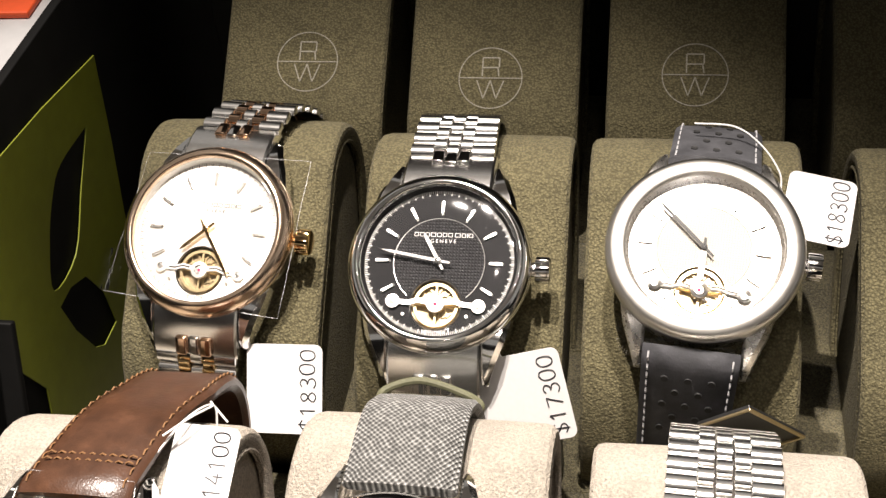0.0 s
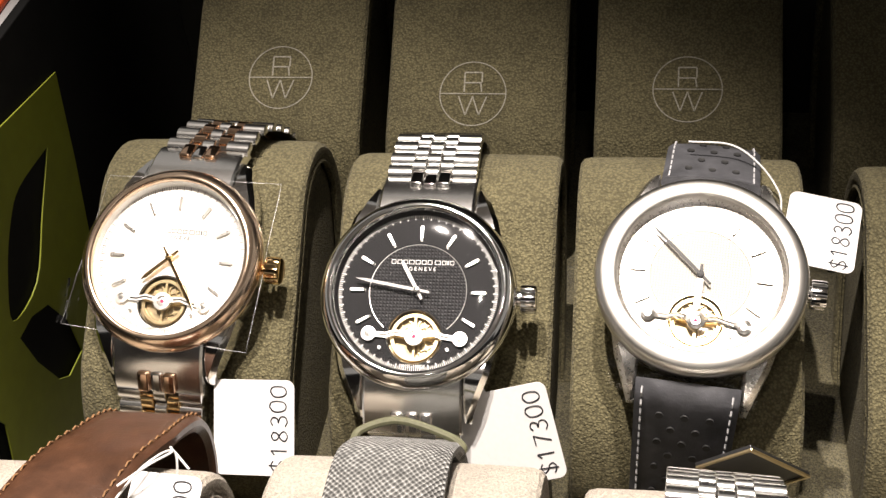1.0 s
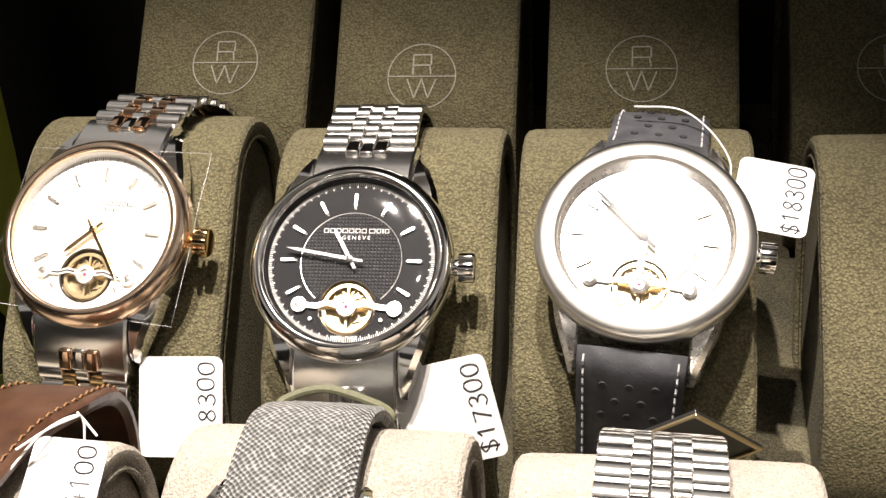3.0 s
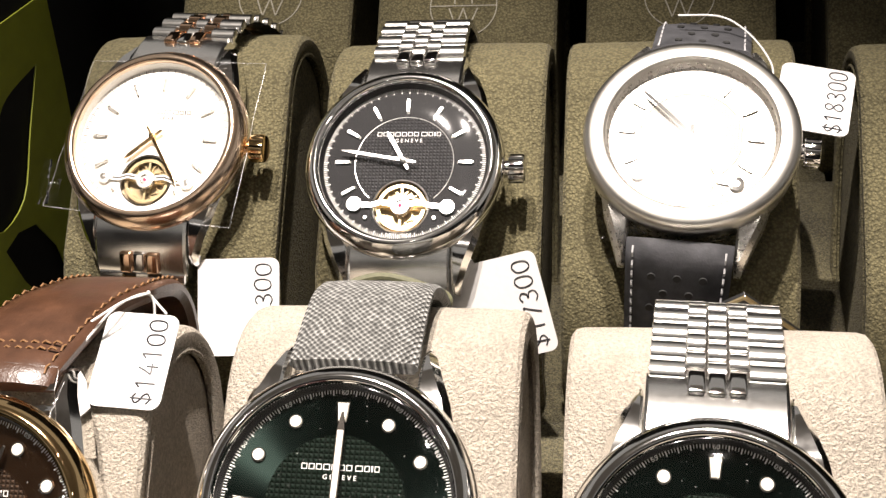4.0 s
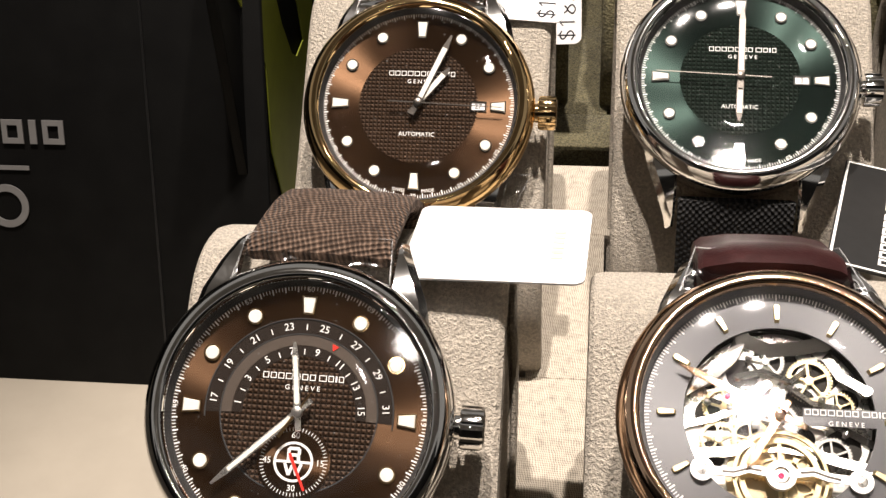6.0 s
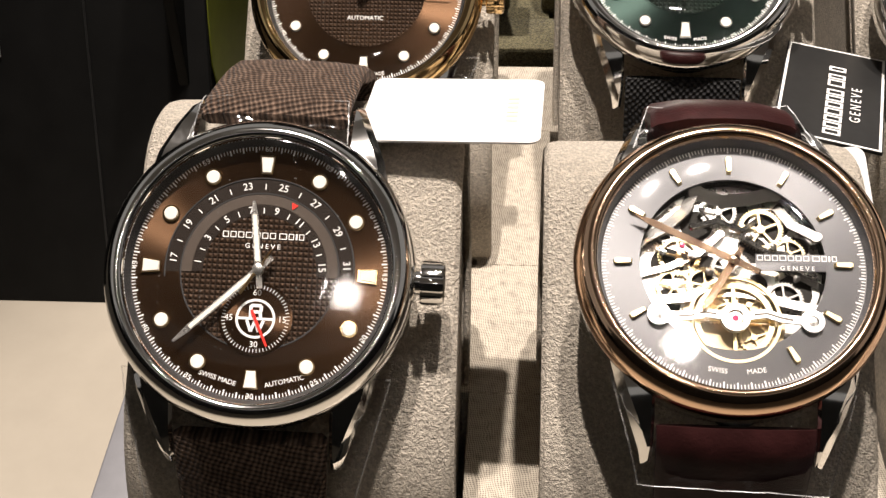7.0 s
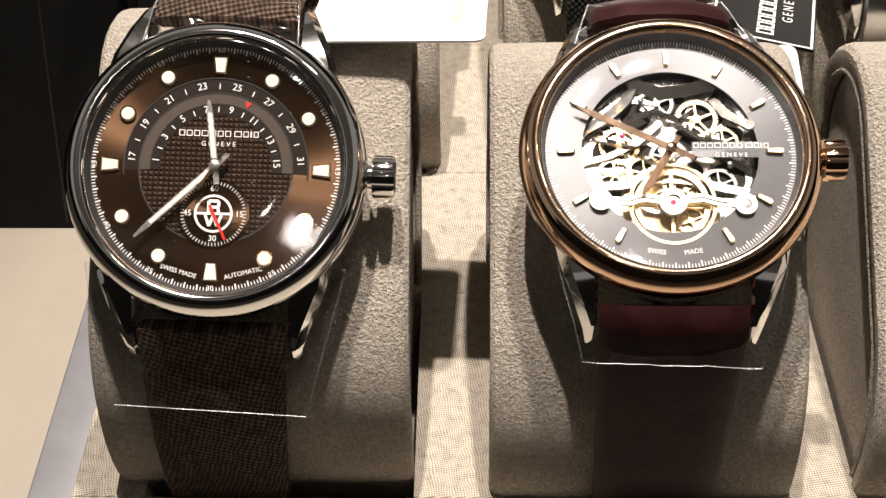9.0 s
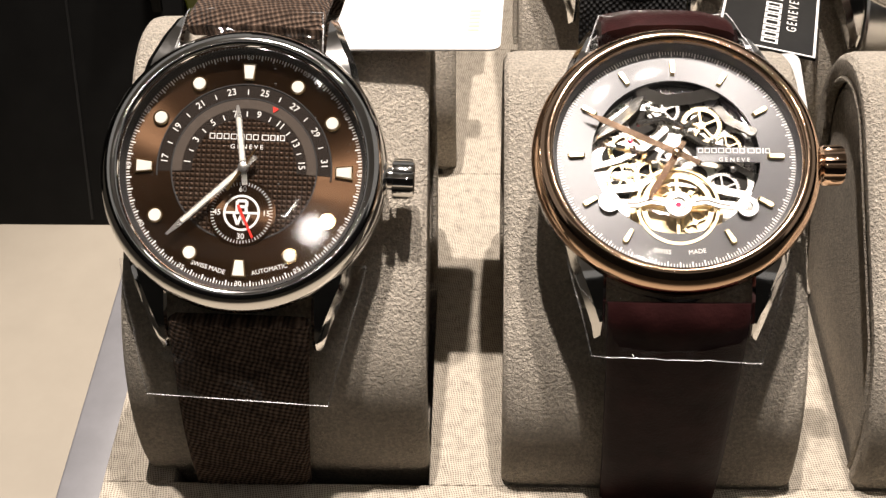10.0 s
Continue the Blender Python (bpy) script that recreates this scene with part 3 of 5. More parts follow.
def ribbon(path, w0, w1, thick, bulge=0.0):
    """Strap swept along a path, w0 to w1 mm wide, with rounded edges and a padded middle."""
    bm = bmesh.new()
    uv = bm.loops.layers.uv.new("cloth")
    fr = frames(path, 0.0012)
    rings = []
    for i, (p, t, n) in enumerate(fr):
        k = i / (len(fr) - 1)
        h = (w0 + (w1 - w0) * min(1, 1.3 * k)) / 2 * MM
        pad = bulge * MM * max(0.0, 1 - 2.2 * k)
        e = thick * MM
        cross = [(-h, -0.1 * e), (-h, 0.22 * e), (-h + 0.3 * e, 0.45 * e), (-0.5 * h, 0.5 * e + pad), (0, 0.5 * e + pad * 1.2), (0.5 * h, 0.5 * e + pad), (h - 0.3 * e, 0.45 * e),
                 (h, 0.22 * e), (h, -0.1 * e), (h - 0.3 * e, -0.5 * e), (-h + 0.3 * e, -0.5 * e)]
        rings.append([p + Vector((x, 0, 0)) + n * y for x, y in cross])
    vs = add_rings(bm, rings)
    for i, ring in enumerate(vs):
        for v in ring:
            for loop in v.link_loops:
                loop[uv].uv = (v.co.x, i * 0.0012)
    return bm


def stitches(path, inset_mm, w0, w1, height, length=0.0016, gap=0.0009, until=1.0):
    bm = bmesh.new()
    fr = frames(path, 0.0004)
    per = int((length + gap) / 0.0004)
    use = int(length / 0.0004)
    for s in (-1, 1):
        i = 4
        while i + use < len(fr) * until:
            pts = []
            for j in (i, i + use // 2, i + use):
                p, t, n = fr[j]
                h = (w0 + (w1 - w0) * min(1, 1.3 * j / len(fr))) / 2 - inset_mm
                pts.append(p + Vector((s * h * MM, 0, 0)) + n * (height + (0.25 if j == i + use // 2 else -0.15)) * MM)
            tube(pts, 0.00022, 5, bm)
            i += per
    return bm


def link_mesh(width, length, thick):
    """One bracelet link across x: a rounded bar."""
    bm = bmesh.new()
    h = width / 2
    cross = [(-0.5, -0.25), (-0.5, 0.1), (-0.36, 0.38), (-0.15, 0.5), (0.15, 0.5), (0.36, 0.38), (0.5, 0.1), (0.5, -0.25)]
    rings = [[(x * MM, a * length * k * MM, b * thick * k * MM) for a, b in cross] for x, k in ((-h, 0.86), (-h + 0.15, 1), (h - 0.15, 1), (h, 0.86))]
    add_rings(bm, rings)
    bmesh.ops.recalc_face_normals(bm, faces=bm.faces)
    me = bpy.data.meshes.new("link")
    bm.to_mesh(me)
    bm.free()
    me.polygons.foreach_set("use_smooth", [True] * len(me.polygons))
    me.set_sharp_from_angle(angle=radians(50))
    return me


def bracelet(parent, path, mid_mat, w0, w1, count):
    """Five-row link bracelet along a path; every link is its own piece."""
    # added dark ribbon under the links stands for the shade in their gaps
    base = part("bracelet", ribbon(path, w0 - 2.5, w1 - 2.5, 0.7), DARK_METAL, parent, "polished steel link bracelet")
    pitch = 4.3
    wide, slim = link_mesh(5.6, pitch * 0.96, 2.7), link_mesh(3.0, pitch * 0.9, 2.7)
    slim_b = slim.copy()
    wide.materials.append(LINK)
    slim.materials.append(mid_mat)
    slim_b.materials.append(LINK)
    fr = frames(path, 0.5 * pitch * MM)
    for i, (p, t, n) in enumerate(fr[4:2 * count]):
        rot = Matrix((Vector((1, 0, 0)), t, Vector((1, 0, 0)).cross(t))).transposed()
        if rot.col[2].dot(n) < 0:
            rot = Matrix((Vector((-1, 0, 0)), t, Vector((-1, 0, 0)).cross(t))).transposed()
        k = min(1, 1.1 * i / len(fr))
        w = w0 + (w1 - w0) * k
        if i % 2 == 0:
            xs = [(-(w / 2 - 2.8), wide), (w / 2 - 2.8, wide), (0, slim_b)]
        else:
            xs = [(-3.15 * w / 20, slim), (3.15 * w / 20, slim)]
        for x, me in xs:
            ob = new("link", me)
            ob.parent = base
            ob.matrix_local = Matrix.Translation(p + Vector((x * MM, 0, 0)) + n * 0.0002) @ rot.to_4x4()
    return base


# ---------------- watches ----------------
def hand(points, clock, z, mat, parent, label, name="hand", thick=0.22):
    return part(name, prism(turned(points, clock), z, z + thick, slope=0.06), mat, parent, label)


def leaf_hand(length, tail, w):
    return [(-w * 0.35, -tail), (w * 0.35, -tail), (w * 0.5, 0), (w * 0.5, length * 0.82), (0, length), (-w * 0.5, length * 0.82), (-w * 0.5, 0)]


def ticks(r0, r1, count, width, z, skip=0):
    bm = bmesh.new()
    for i in range(count):
        if skip and i % skip == 0:
            continue
        prism(turned([(-width / 2, r0), (width / 2, r0), (width / 2, r1), (-width / 2, r1)], 360 * i / count), z, z + 0.04, bm)
    return bm


def ring_text(items, r, size, z, flip_low=False):
    """Figures set round the dial: (clock angle, text)."""
    out = []
    for clock, text in items:
        a = radians(clock)
        turn = -clock + (180 if flip_low and 90 < clock < 270 else 0)
        out.append(lettering(text, size * MM, Matrix.Translation((r * MM * math.sin(a), r * MM * math.cos(a), z * MM)) @ pose(0, 0, 0, 0, 0, turn), 0.00002))
    return merge(out)


def sector(r0, r1, a0, a1, z):
    """Flat ring piece between two clock angles, in mm."""
    n = 48
    outer = [turned([(0, r1)], a0 + (a1 - a0) * i / n)[0] for i in range(n + 1)]
    inner = [turned([(0, r0)], a1 - (a1 - a0) * i / n)[0] for i in range(n + 1)]
    return prism(outer + inner, z - 0.03, z)


def gear(x, y, r, teeth, z, thick, spokes=4):
    """Toothed wheel with spokes."""
    bm = bmesh.new()
    rim = []
    for i in range(teeth):
        for f, rr in ((0.0, 0.9), (0.3, 1.0), (0.5, 1.0), (0.8, 0.9)):
            a = 2 * math.pi * (i + f) / teeth
            rim.append((x + rr * r * math.cos(a), y + rr * r * math.sin(a)))
    hole = circle(x, y, r * 0.78, 28)
    got = disc_with_holes(rim, [hole], z + thick, thick)
    parts = [got]
    for k in range(spokes):
        a = 2 * math.pi * k / spokes + 0.4
        d, e = Vector((math.cos(a), math.sin(a))), Vector((-math.sin(a), math.cos(a))) * r * 0.05
        c = Vector((x, y))
        parts.append(prism([tuple(c + e), tuple(c + d * r * 0.8 + e), tuple(c + d * r * 0.8 - e), tuple(c - e)], z, z + thick * 0.9))
    parts.append(lathe([(0, 0), (r * 0.2, 0), (r * 0.2, thick * 1.4), (0, thick * 1.4)], 16, None, (x, y, z)))
    return merge(parts)


def strip(points, width, z, thick):
    """Flat bridge of the movement along points (mm), with round ends."""
    bms = []
    pts = [Vector((p[0], p[1])) for p in points]
    left, right = [], []
    for i, p in enumerate(pts):
        t = (pts[min(i + 1, len(pts) - 1)] - pts[max(i - 1, 0)]).normalized()
        nrm = Vector((-t.y, t.x)) * width / 2
        left.append(tuple(p + nrm))
        right.append(tuple(p - nrm))
    bms.append(prism(left + right[::-1], z, z + thick))
    for p in (pts[0], pts[-1]):
        bms.append(prism(circle(p.x, p.y, width * 0.62, 18), z, z + thick + 0.02, slope=0.05))
    return merge(bms)


def balance(parent, y, r, big, bridge_mat=None):
    """Balance wheel in its opening under a polished two-armed bridge."""
    part("movement_plate", lathe([(0, -1.9), (r + 1.2, -1.9), (r + 1.2, -1.6), (0, -1.6)], 40, None, (0, y, 0)), PLATE, parent)
    part("balance_wheel", merge([lathe([(r * 0.80, -0.8), (r * 0.93, -0.8), (r * 0.93, -0.35), (r * 0.80, -0.35)], 40, None, (0, y, 0), True),
                                 prism(shifted([(-r * 0.85, -0.25), (r * 0.85, -0.25), (r * 0.85, 0.25), (-r * 0.85, 0.25)], 0, y), -0.75, -0.45),
                                 prism(shifted([(-0.25, -r * 0.85), (0.25, -r * 0.85), (0.25, r * 0.85), (-0.25, r * 0.85)], 0, y), -0.75, -0.45)]), BRASS, parent, "gilt balance wheel")
    for gx, gy, gr in ((-2.6, 2.0, 2.4), (2.7, -2.2, 2.2), (2.2, 2.6, 2.0)):
        part("train_wheel", gear(gx, y + gy, gr, 26, -1.5, 0.3), BRASS, parent)
    arms = []
    for s in (-1, 1):
        arms.append(strip([(s * 1.6, y + 0.3), (s * 4.2, y + 0.75), (s * 6.2, y + 0.1), (s * big, y - s * 0.3)], 1.15, 0.15, 0.45))
        arms.append(lathe([(0.75, 0.1), (1.55, 0.1), (1.6, 0.75), (0.8, 0.8)], 24, None, (s * big, y - s * 0.3, 0), True))
    arms.append(lathe([(1.1, 0.0), (2.05, 0.0), (2.0, 0.85), (1.15, 0.9)], 32, None, (0, y, 0), True))
    bridge = part("balance_bridge", merge(arms), bridge_mat or BRIGHT, parent, "mirror-polished balance bridge")
    for s in (-1, 1):
        # thin dark strip on top of the arm paints the shade of its slot
        part("bridge_slot_shade", strip([(s * 2.7, y + 0.5), (s * 4.3, y + 0.72), (s * 6.2, y + 0.12), (s * 7.6, y - s * 0.15)], 0.34, 0.56, 0.06), DARK_METAL, bridge)
    for s in (-1, 1):
        part("screw", merge([lathe([(0, 0.2), (0.72, 0.2), (0.68, 0.62), (0, 0.68)], 20, None, (s * big, y - s * 0.3, 0))]), STEEL_SATIN, bridge)
    part("jewel", lathe([(0, 0.2), (0.42, 0.2), (0.38, 0.55), (0.2, 0.62), (0, 0.5)], 24, None, (0, y, 0)), RUBY, bridge, "ruby jewel in a steel setting")
    part("jewel_setting", lathe([(0.44, 0.1), (1.0, 0.1), (0.95, 0.5), (0.44, 0.55)], 24, None, (0, y, 0), True), BRIGHT, bridge)


def case(parent, R, rin, bezel_mat, case_mat, crown_mat, rehaut_mat, flat=False):
    """Case, bezel, crystal, lugs and crown; R: the bezel's radius in mm, rin: the crystal's."""
    part("case", lathe([(rin - 1.6, -7.6), (R - 4.2, -8.6), (R - 1.6, -7.4), (R - 0.6, -5.4), (R - 0.45, -2.2), (R - 1.6, -1.2), (rin - 1.0, -1.4), (rin - 1.1, -3.2)], 96), case_mat, parent)
    if flat:
        prof = [(rin - 0.1, 1.5), (rin + 0.05, 2.9), (rin + 0.35, 3.15), (R - 1.4, 2.7), (R - 0.5, 2.3), (R, 1.2), (R, -1.4), (R - 0.5, -2.1), (rin - 0.4, -1.6)]
    else:
        prof = [(rin - 0.1, 1.5), (rin + 0.05, 2.7), (rin + 0.5, 3.0), (rin + 1.2, 2.85), (R - 1.1, 2.0), (R - 0.35, 0.9), (R, -0.4), (R - 0.1, -1.5), (R - 0.6, -2.1), (rin - 0.4, -1.6)]
    part("bezel", lathe(prof, 128, loop=True), bezel_mat, parent, smooth=50)
    part("flange", lathe([(rin - 0.75, 0.02), (rin - 0.65, 0.05), (rin - 0.1, 1.5), (rin - 0.1, -0.3), (rin - 0.75, -0.3)], 96, loop=True), rehaut_mat, parent)
    glass = part("crystal", lathe([(0, 2.55), (rin * 0.5, 2.55), (rin - 0.5, 2.55), (rin - 0.12, 2.40)], 64), CRYSTAL, parent, "clear domed crystal, slightly dusty", smooth=60)
    glass.visible_shadow = False
    for s in (-1, 1):
        for e in (-1, 1):
            rings = []
            for v, xo, xi, zt, zb in ((12.0, 17.4, 10.9, -0.4, -6.4), (17.0, 16.2, 10.9, -0.9, -7.0), (21.5, 14.4, 10.9, -2.4, -8.2), (25.2, 12.9, 10.95, -5.0, -9.4), (26.6, 12.4, 11.1, -7.6, -9.6)):
                b = 0.45
                rings.append([(s * x * MM, e * v * MM, z * MM) for x, z in ((xi, zb), (xi, zt - b), (xi + b, zt), (xo - 1.1, zt - 0.05), (xo, zt - 1.5), (xo, zb))])
            bm = bmesh.new()
            add_rings(bm, rings)
            part("lug", bm, case_mat, parent, smooth=25)
    bm = bmesh.new()
    rings = []
    for x, r, fl in ((R - 0.6, 1.8, 0), (R + 0.5, 1.8, 0), (R + 0.55, 2.9, 0.0), (R + 0.9, 3.15, 0.22), (R + 3.4, 3.15, 0.22), (R + 3.8, 2.9, 0), (R + 4.0, 2.4, 0)):
        rings.append([(x * MM, (r - fl * (i % 2)) * MM * math.cos(2 * math.pi * i / 36), -3.0 * MM + (r - fl * (i % 2)) * MM * math.sin(2 * math.pi * i / 36)) for i in range(36)])
    add_rings(bm, rings)
    part("crown", bm, crown_mat, parent, "fluted winding crown", smooth=30)


def baton(r0, r1, w):
    return [(-w * 0.35, r0), (w * 0.35, r0), (w * 0.5, r1 - 0.4), (w * 0.3, r1), (-w * 0.3, r1), (-w * 0.5, r1 - 0.4)]


def trapeze(r0, r1, w0, w1):
    return [(-w0 / 2, r0), (w0 / 2, r0), (w1 / 2, r1), (-w1 / 2, r1)]


NAME = (1.05, 1.05, 1.05, 1.2, 1.1, 1.05, 1.05, 0.0, 1.35, 0.95, 0.3, 0.9)


def makers_name(parent, x, y, width, z, mat, size=1.25):
    size *= 0.86
    k = width / 13.6
    bm = sign_blocks([w * k for w in NAME], size, 0.3 * k, 0.11, z, z + 0.06)
    bm.transform(Matrix.Translation((x * MM, y * MM, 0)))
    part("makers_name", bm, mat, parent)
    part("town_name", lettering("G E N E V E", 1.25 * k * MM, Matrix.Translation((x * MM, (y - 1.55) * MM, (z + 0.03) * MM)), 0.00003), mat, parent)


def minute_track(parent, r0, r1, mat, figures=True, fine=True):
    bms = [ticks(r0, r1, 60, 0.2, 0.02, 5 if figures else 0)]
    if fine:
        bms.append(ticks(r0 + (r1 - r0) * 0.35, r1, 240, 0.12, 0.02, 4))
    part("minute_track", merge(bms), mat, parent)
    if figures:
        part("minute_figures", ring_text([(30 * i, "%02d" % (5 * i) if i else "60") for i in range(12)], (r0 + r1) / 2, 1.05, 0.03, True), mat, parent)


def dial_plate(parent, r, mat, holes=()):
    part("dial", disc_with_holes(circle(0, 0, r, 96), holes, 0.0, 0.4), mat, parent)


def dial_middle(parent, r, mat, holes=(), rim=None):
    part("dial_centre", disc_with_holes(circle(0, 0, r, 72), holes, 0.05, 0.05), mat, parent)
    if rim:
        part("centre_ring", lathe([(r - 0.02, 0.02), (r + 0.18, 0.02), (r + 0.18, 0.09), (r - 0.02, 0.09)], 72, loop=True), rim, parent)


def film_sheet(parent, corners, wave, n=14, seed=1, sag=0.0, cut=True):
    """Loose clear film between four corners (mm, own frame), creased."""
    bm = bmesh.new()
    a, b, c, d = [Vector(p) * MM for p in corners]
    grid = []
    for i in range(n + 1):
        row = []
        for j in range(n + 1):
            u, v = i / n, j / n
            p = a * (1 - u) * (1 - v) + b * u * (1 - v) + c * u * v + d * (1 - u) * v
            w = noise.noise(Vector((u * 3.1 + seed * 7.3, v * 3.7, seed * 1.7))) + 0.5 * noise.noise(Vector((u * 8 + seed, v * 7, seed)))
            p.z += (wave * w - sag * 4 * u * (1 - u)) * MM
            row.append(bm.verts.new(p))
        grid.append(row)
    for i in range(n):
        for j in range(n):
            bm.faces.new((grid[i][j], grid[i + 1][j], grid[i + 1][j + 1], grid[i][j + 1]))
    rim = [grid[i][0].co.copy() for i in range(n)] + [grid[n][j].co.copy() for j in range(n)] + [grid[n - i][n].co.copy() for i in range(n)] + [grid[0][n - j].co.copy() for j in range(n)]
    ob = part("protective_film", bm, FILM, parent, "clear creased protective film", smooth=30)
    ob.visible_shadow = False
    if not cut:
        return ob
    edge = part("film_edge", tube(rim, 0.00009, 5, closed=True), FILM_EDGE, ob, "bright cut edge of the film")
    edge.visible_shadow = False
    return ob


def watch(loc, label, tilt, yaw, k, twist, seat, snug=0.0, skew=0.0, low=False, loose=False):
    m = pose(*loc) @ pose(0, 0, 0, 0, 0, yaw) @ pose(0, 0, 0, tilt) @ pose(0, 0, 0, 0, 0, twist) @ Matrix.Scale(k, 4)
    strap_paths(loc, tilt, k, seat, snug, skew, low, loose)
    return thing("wristwatch", m, label, "wristwatch", "watches on the cushions")


def strap(w, mat, label, thick, bulge, w0=21.4, w1=18.5, stitch=None, low_mat=None, cover=1.0):
    top = part("upper_strap", ribbon(TOP_PATH, w0, w1, thick, bulge), mat, w, label)
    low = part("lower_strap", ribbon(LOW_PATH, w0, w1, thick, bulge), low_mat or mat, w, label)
    if stitch:
        part("stitching", stitches(TOP_PATH, 1.5, w0, w1, thick / 2 + bulge * 0.15), stitch, top, "row of stitches")
        part("stitching", stitches(LOW_PATH, 1.5, w0, w1, thick / 2 + bulge * 0.15), stitch, low, "row of stitches")
    return top, low


def end_pieces(w, mat, mid):
    """Solid end pieces that fill the room between the lugs."""
    for e in (-1, 1):
        rings = []
        for v, zt in ((17.5, -0.8), (21.0, -1.6), (25.0, -3.4), (28.4, -5.8), (29.2, -7.0)):
            rings.append([(x * MM, e * v * MM, z * MM) for x, z in ((-10.7, zt - 4.0), (-10.7, zt - 0.5), (-10.2, zt), (10.2, zt), (10.7, zt - 0.5), (10.7, zt - 4.0))])
        bm = bmesh.new()
        add_rings(bm, rings)
        part("end_piece", bm, LINK, w, "polished end piece between the lugs", smooth=25)
        for x in (-3.1, 0, 3.1):
            bm = block((x - 1.4) * MM, (x + 1.4) * MM, -2.4 * MM, 2.4 * MM, -1.5 * MM, 1.1 * MM - (0.3 * MM if x == 0 else 0), 0.0005)
            bm.transform(Matrix.Translation((0, e * 27.4 * MM, -5.1 * MM)) @ pose(0, 0, 0, -e * 36))
            part("end_link", bm, mid if x else STEEL, w)


def heart_watch(w, dial, middle, index_mat, hand_mat, print_mat, hour, minute, name=True, thin=False, R=21.5, rin=18.2, reach=14.2):
    hole = circle(0, -10.0, 5.9, 40)
    dial_plate(w, rin - 0.6, dial, [hole])
    if middle:
        ring = [(x, y) for x, y in circle(0, 0, 10.6, 72)]
        clip = [p for p in ring if (p[0] ** 2 + (p[1] + 10.0) ** 2) > 6.25 ** 2]
        start = max(range(len(clip)), key=lambda i: (Vector(clip[i]) - Vector(clip[i - 1])).length)
        clip = clip[start:] + clip[:start]
        a0, a1 = [math.atan2(p[1] + 10.0, p[0]) for p in (clip[-1], clip[0])]
        if a1 > a0:
            a0 += 2 * math.pi
        arc = [(6.25 * math.cos(a0 + (a1 - a0) * k / 14), -10 + 6.25 * math.sin(a0 + (a1 - a0) * k / 14)) for k in range(1, 14)]
        part("dial_centre", disc_with_holes(clip + arc, [], 0.05, 0.05), middle, w)
        part("centre_ring", tube([Vector((x * MM, y * MM, 0.00005)) for x, y in clip], 0.00009, 5), index_mat, w)
    part("aperture_ring", lathe([(5.75, -0.4), (6.1, 0.02), (6.1, 0.12), (5.75, 0.12)], 48, None, (0, -10.0, 0), True), STEEL if not thin else BRASS, w)
    balance(w, -10.0, 5.6, 9.9, MIRROR if thin else None)
    for i in range(12):
        if i == 6:
            continue
        low = i in (5, 7)
        r0 = 14.2 if low else 11.4
        shape = baton(r0, 15.0, 0.42 if thin else 0.85)
        part("hour_index", prism(turned(shape, 30 * i), 0.02, 0.55, slope=0.18), index_mat, w, smooth=20)
    minute_track(w, rin - 1.9, rin - 0.8, print_mat, False)
    if name:
        makers_name(w, 0.6, 6.6, 13.0, 0.06, print_mat, 1.1)
    part("origin_print", lettering("SWISS  MADE", 0.95 * MM, Matrix.Translation((0, -16.4 * MM, 0.03 * MM)), 0.00003), print_mat, w)
    part("hour_hand", prism(turned(leaf_hand(8.2, 2.5, 0.85), hour), 1.0, 1.22, slope=0.05), hand_mat, w)
    part("minute_hand", prism(turned(leaf_hand(reach, 3.0, 0.7), minute), 1.35, 1.55, slope=0.03), hand_mat, w)
    part("hand_cap", lathe([(0, 0.9), (0.75, 0.9), (0.7, 1.8), (0.3, 1.95), (0, 1.95)], 20), hand_mat, w)


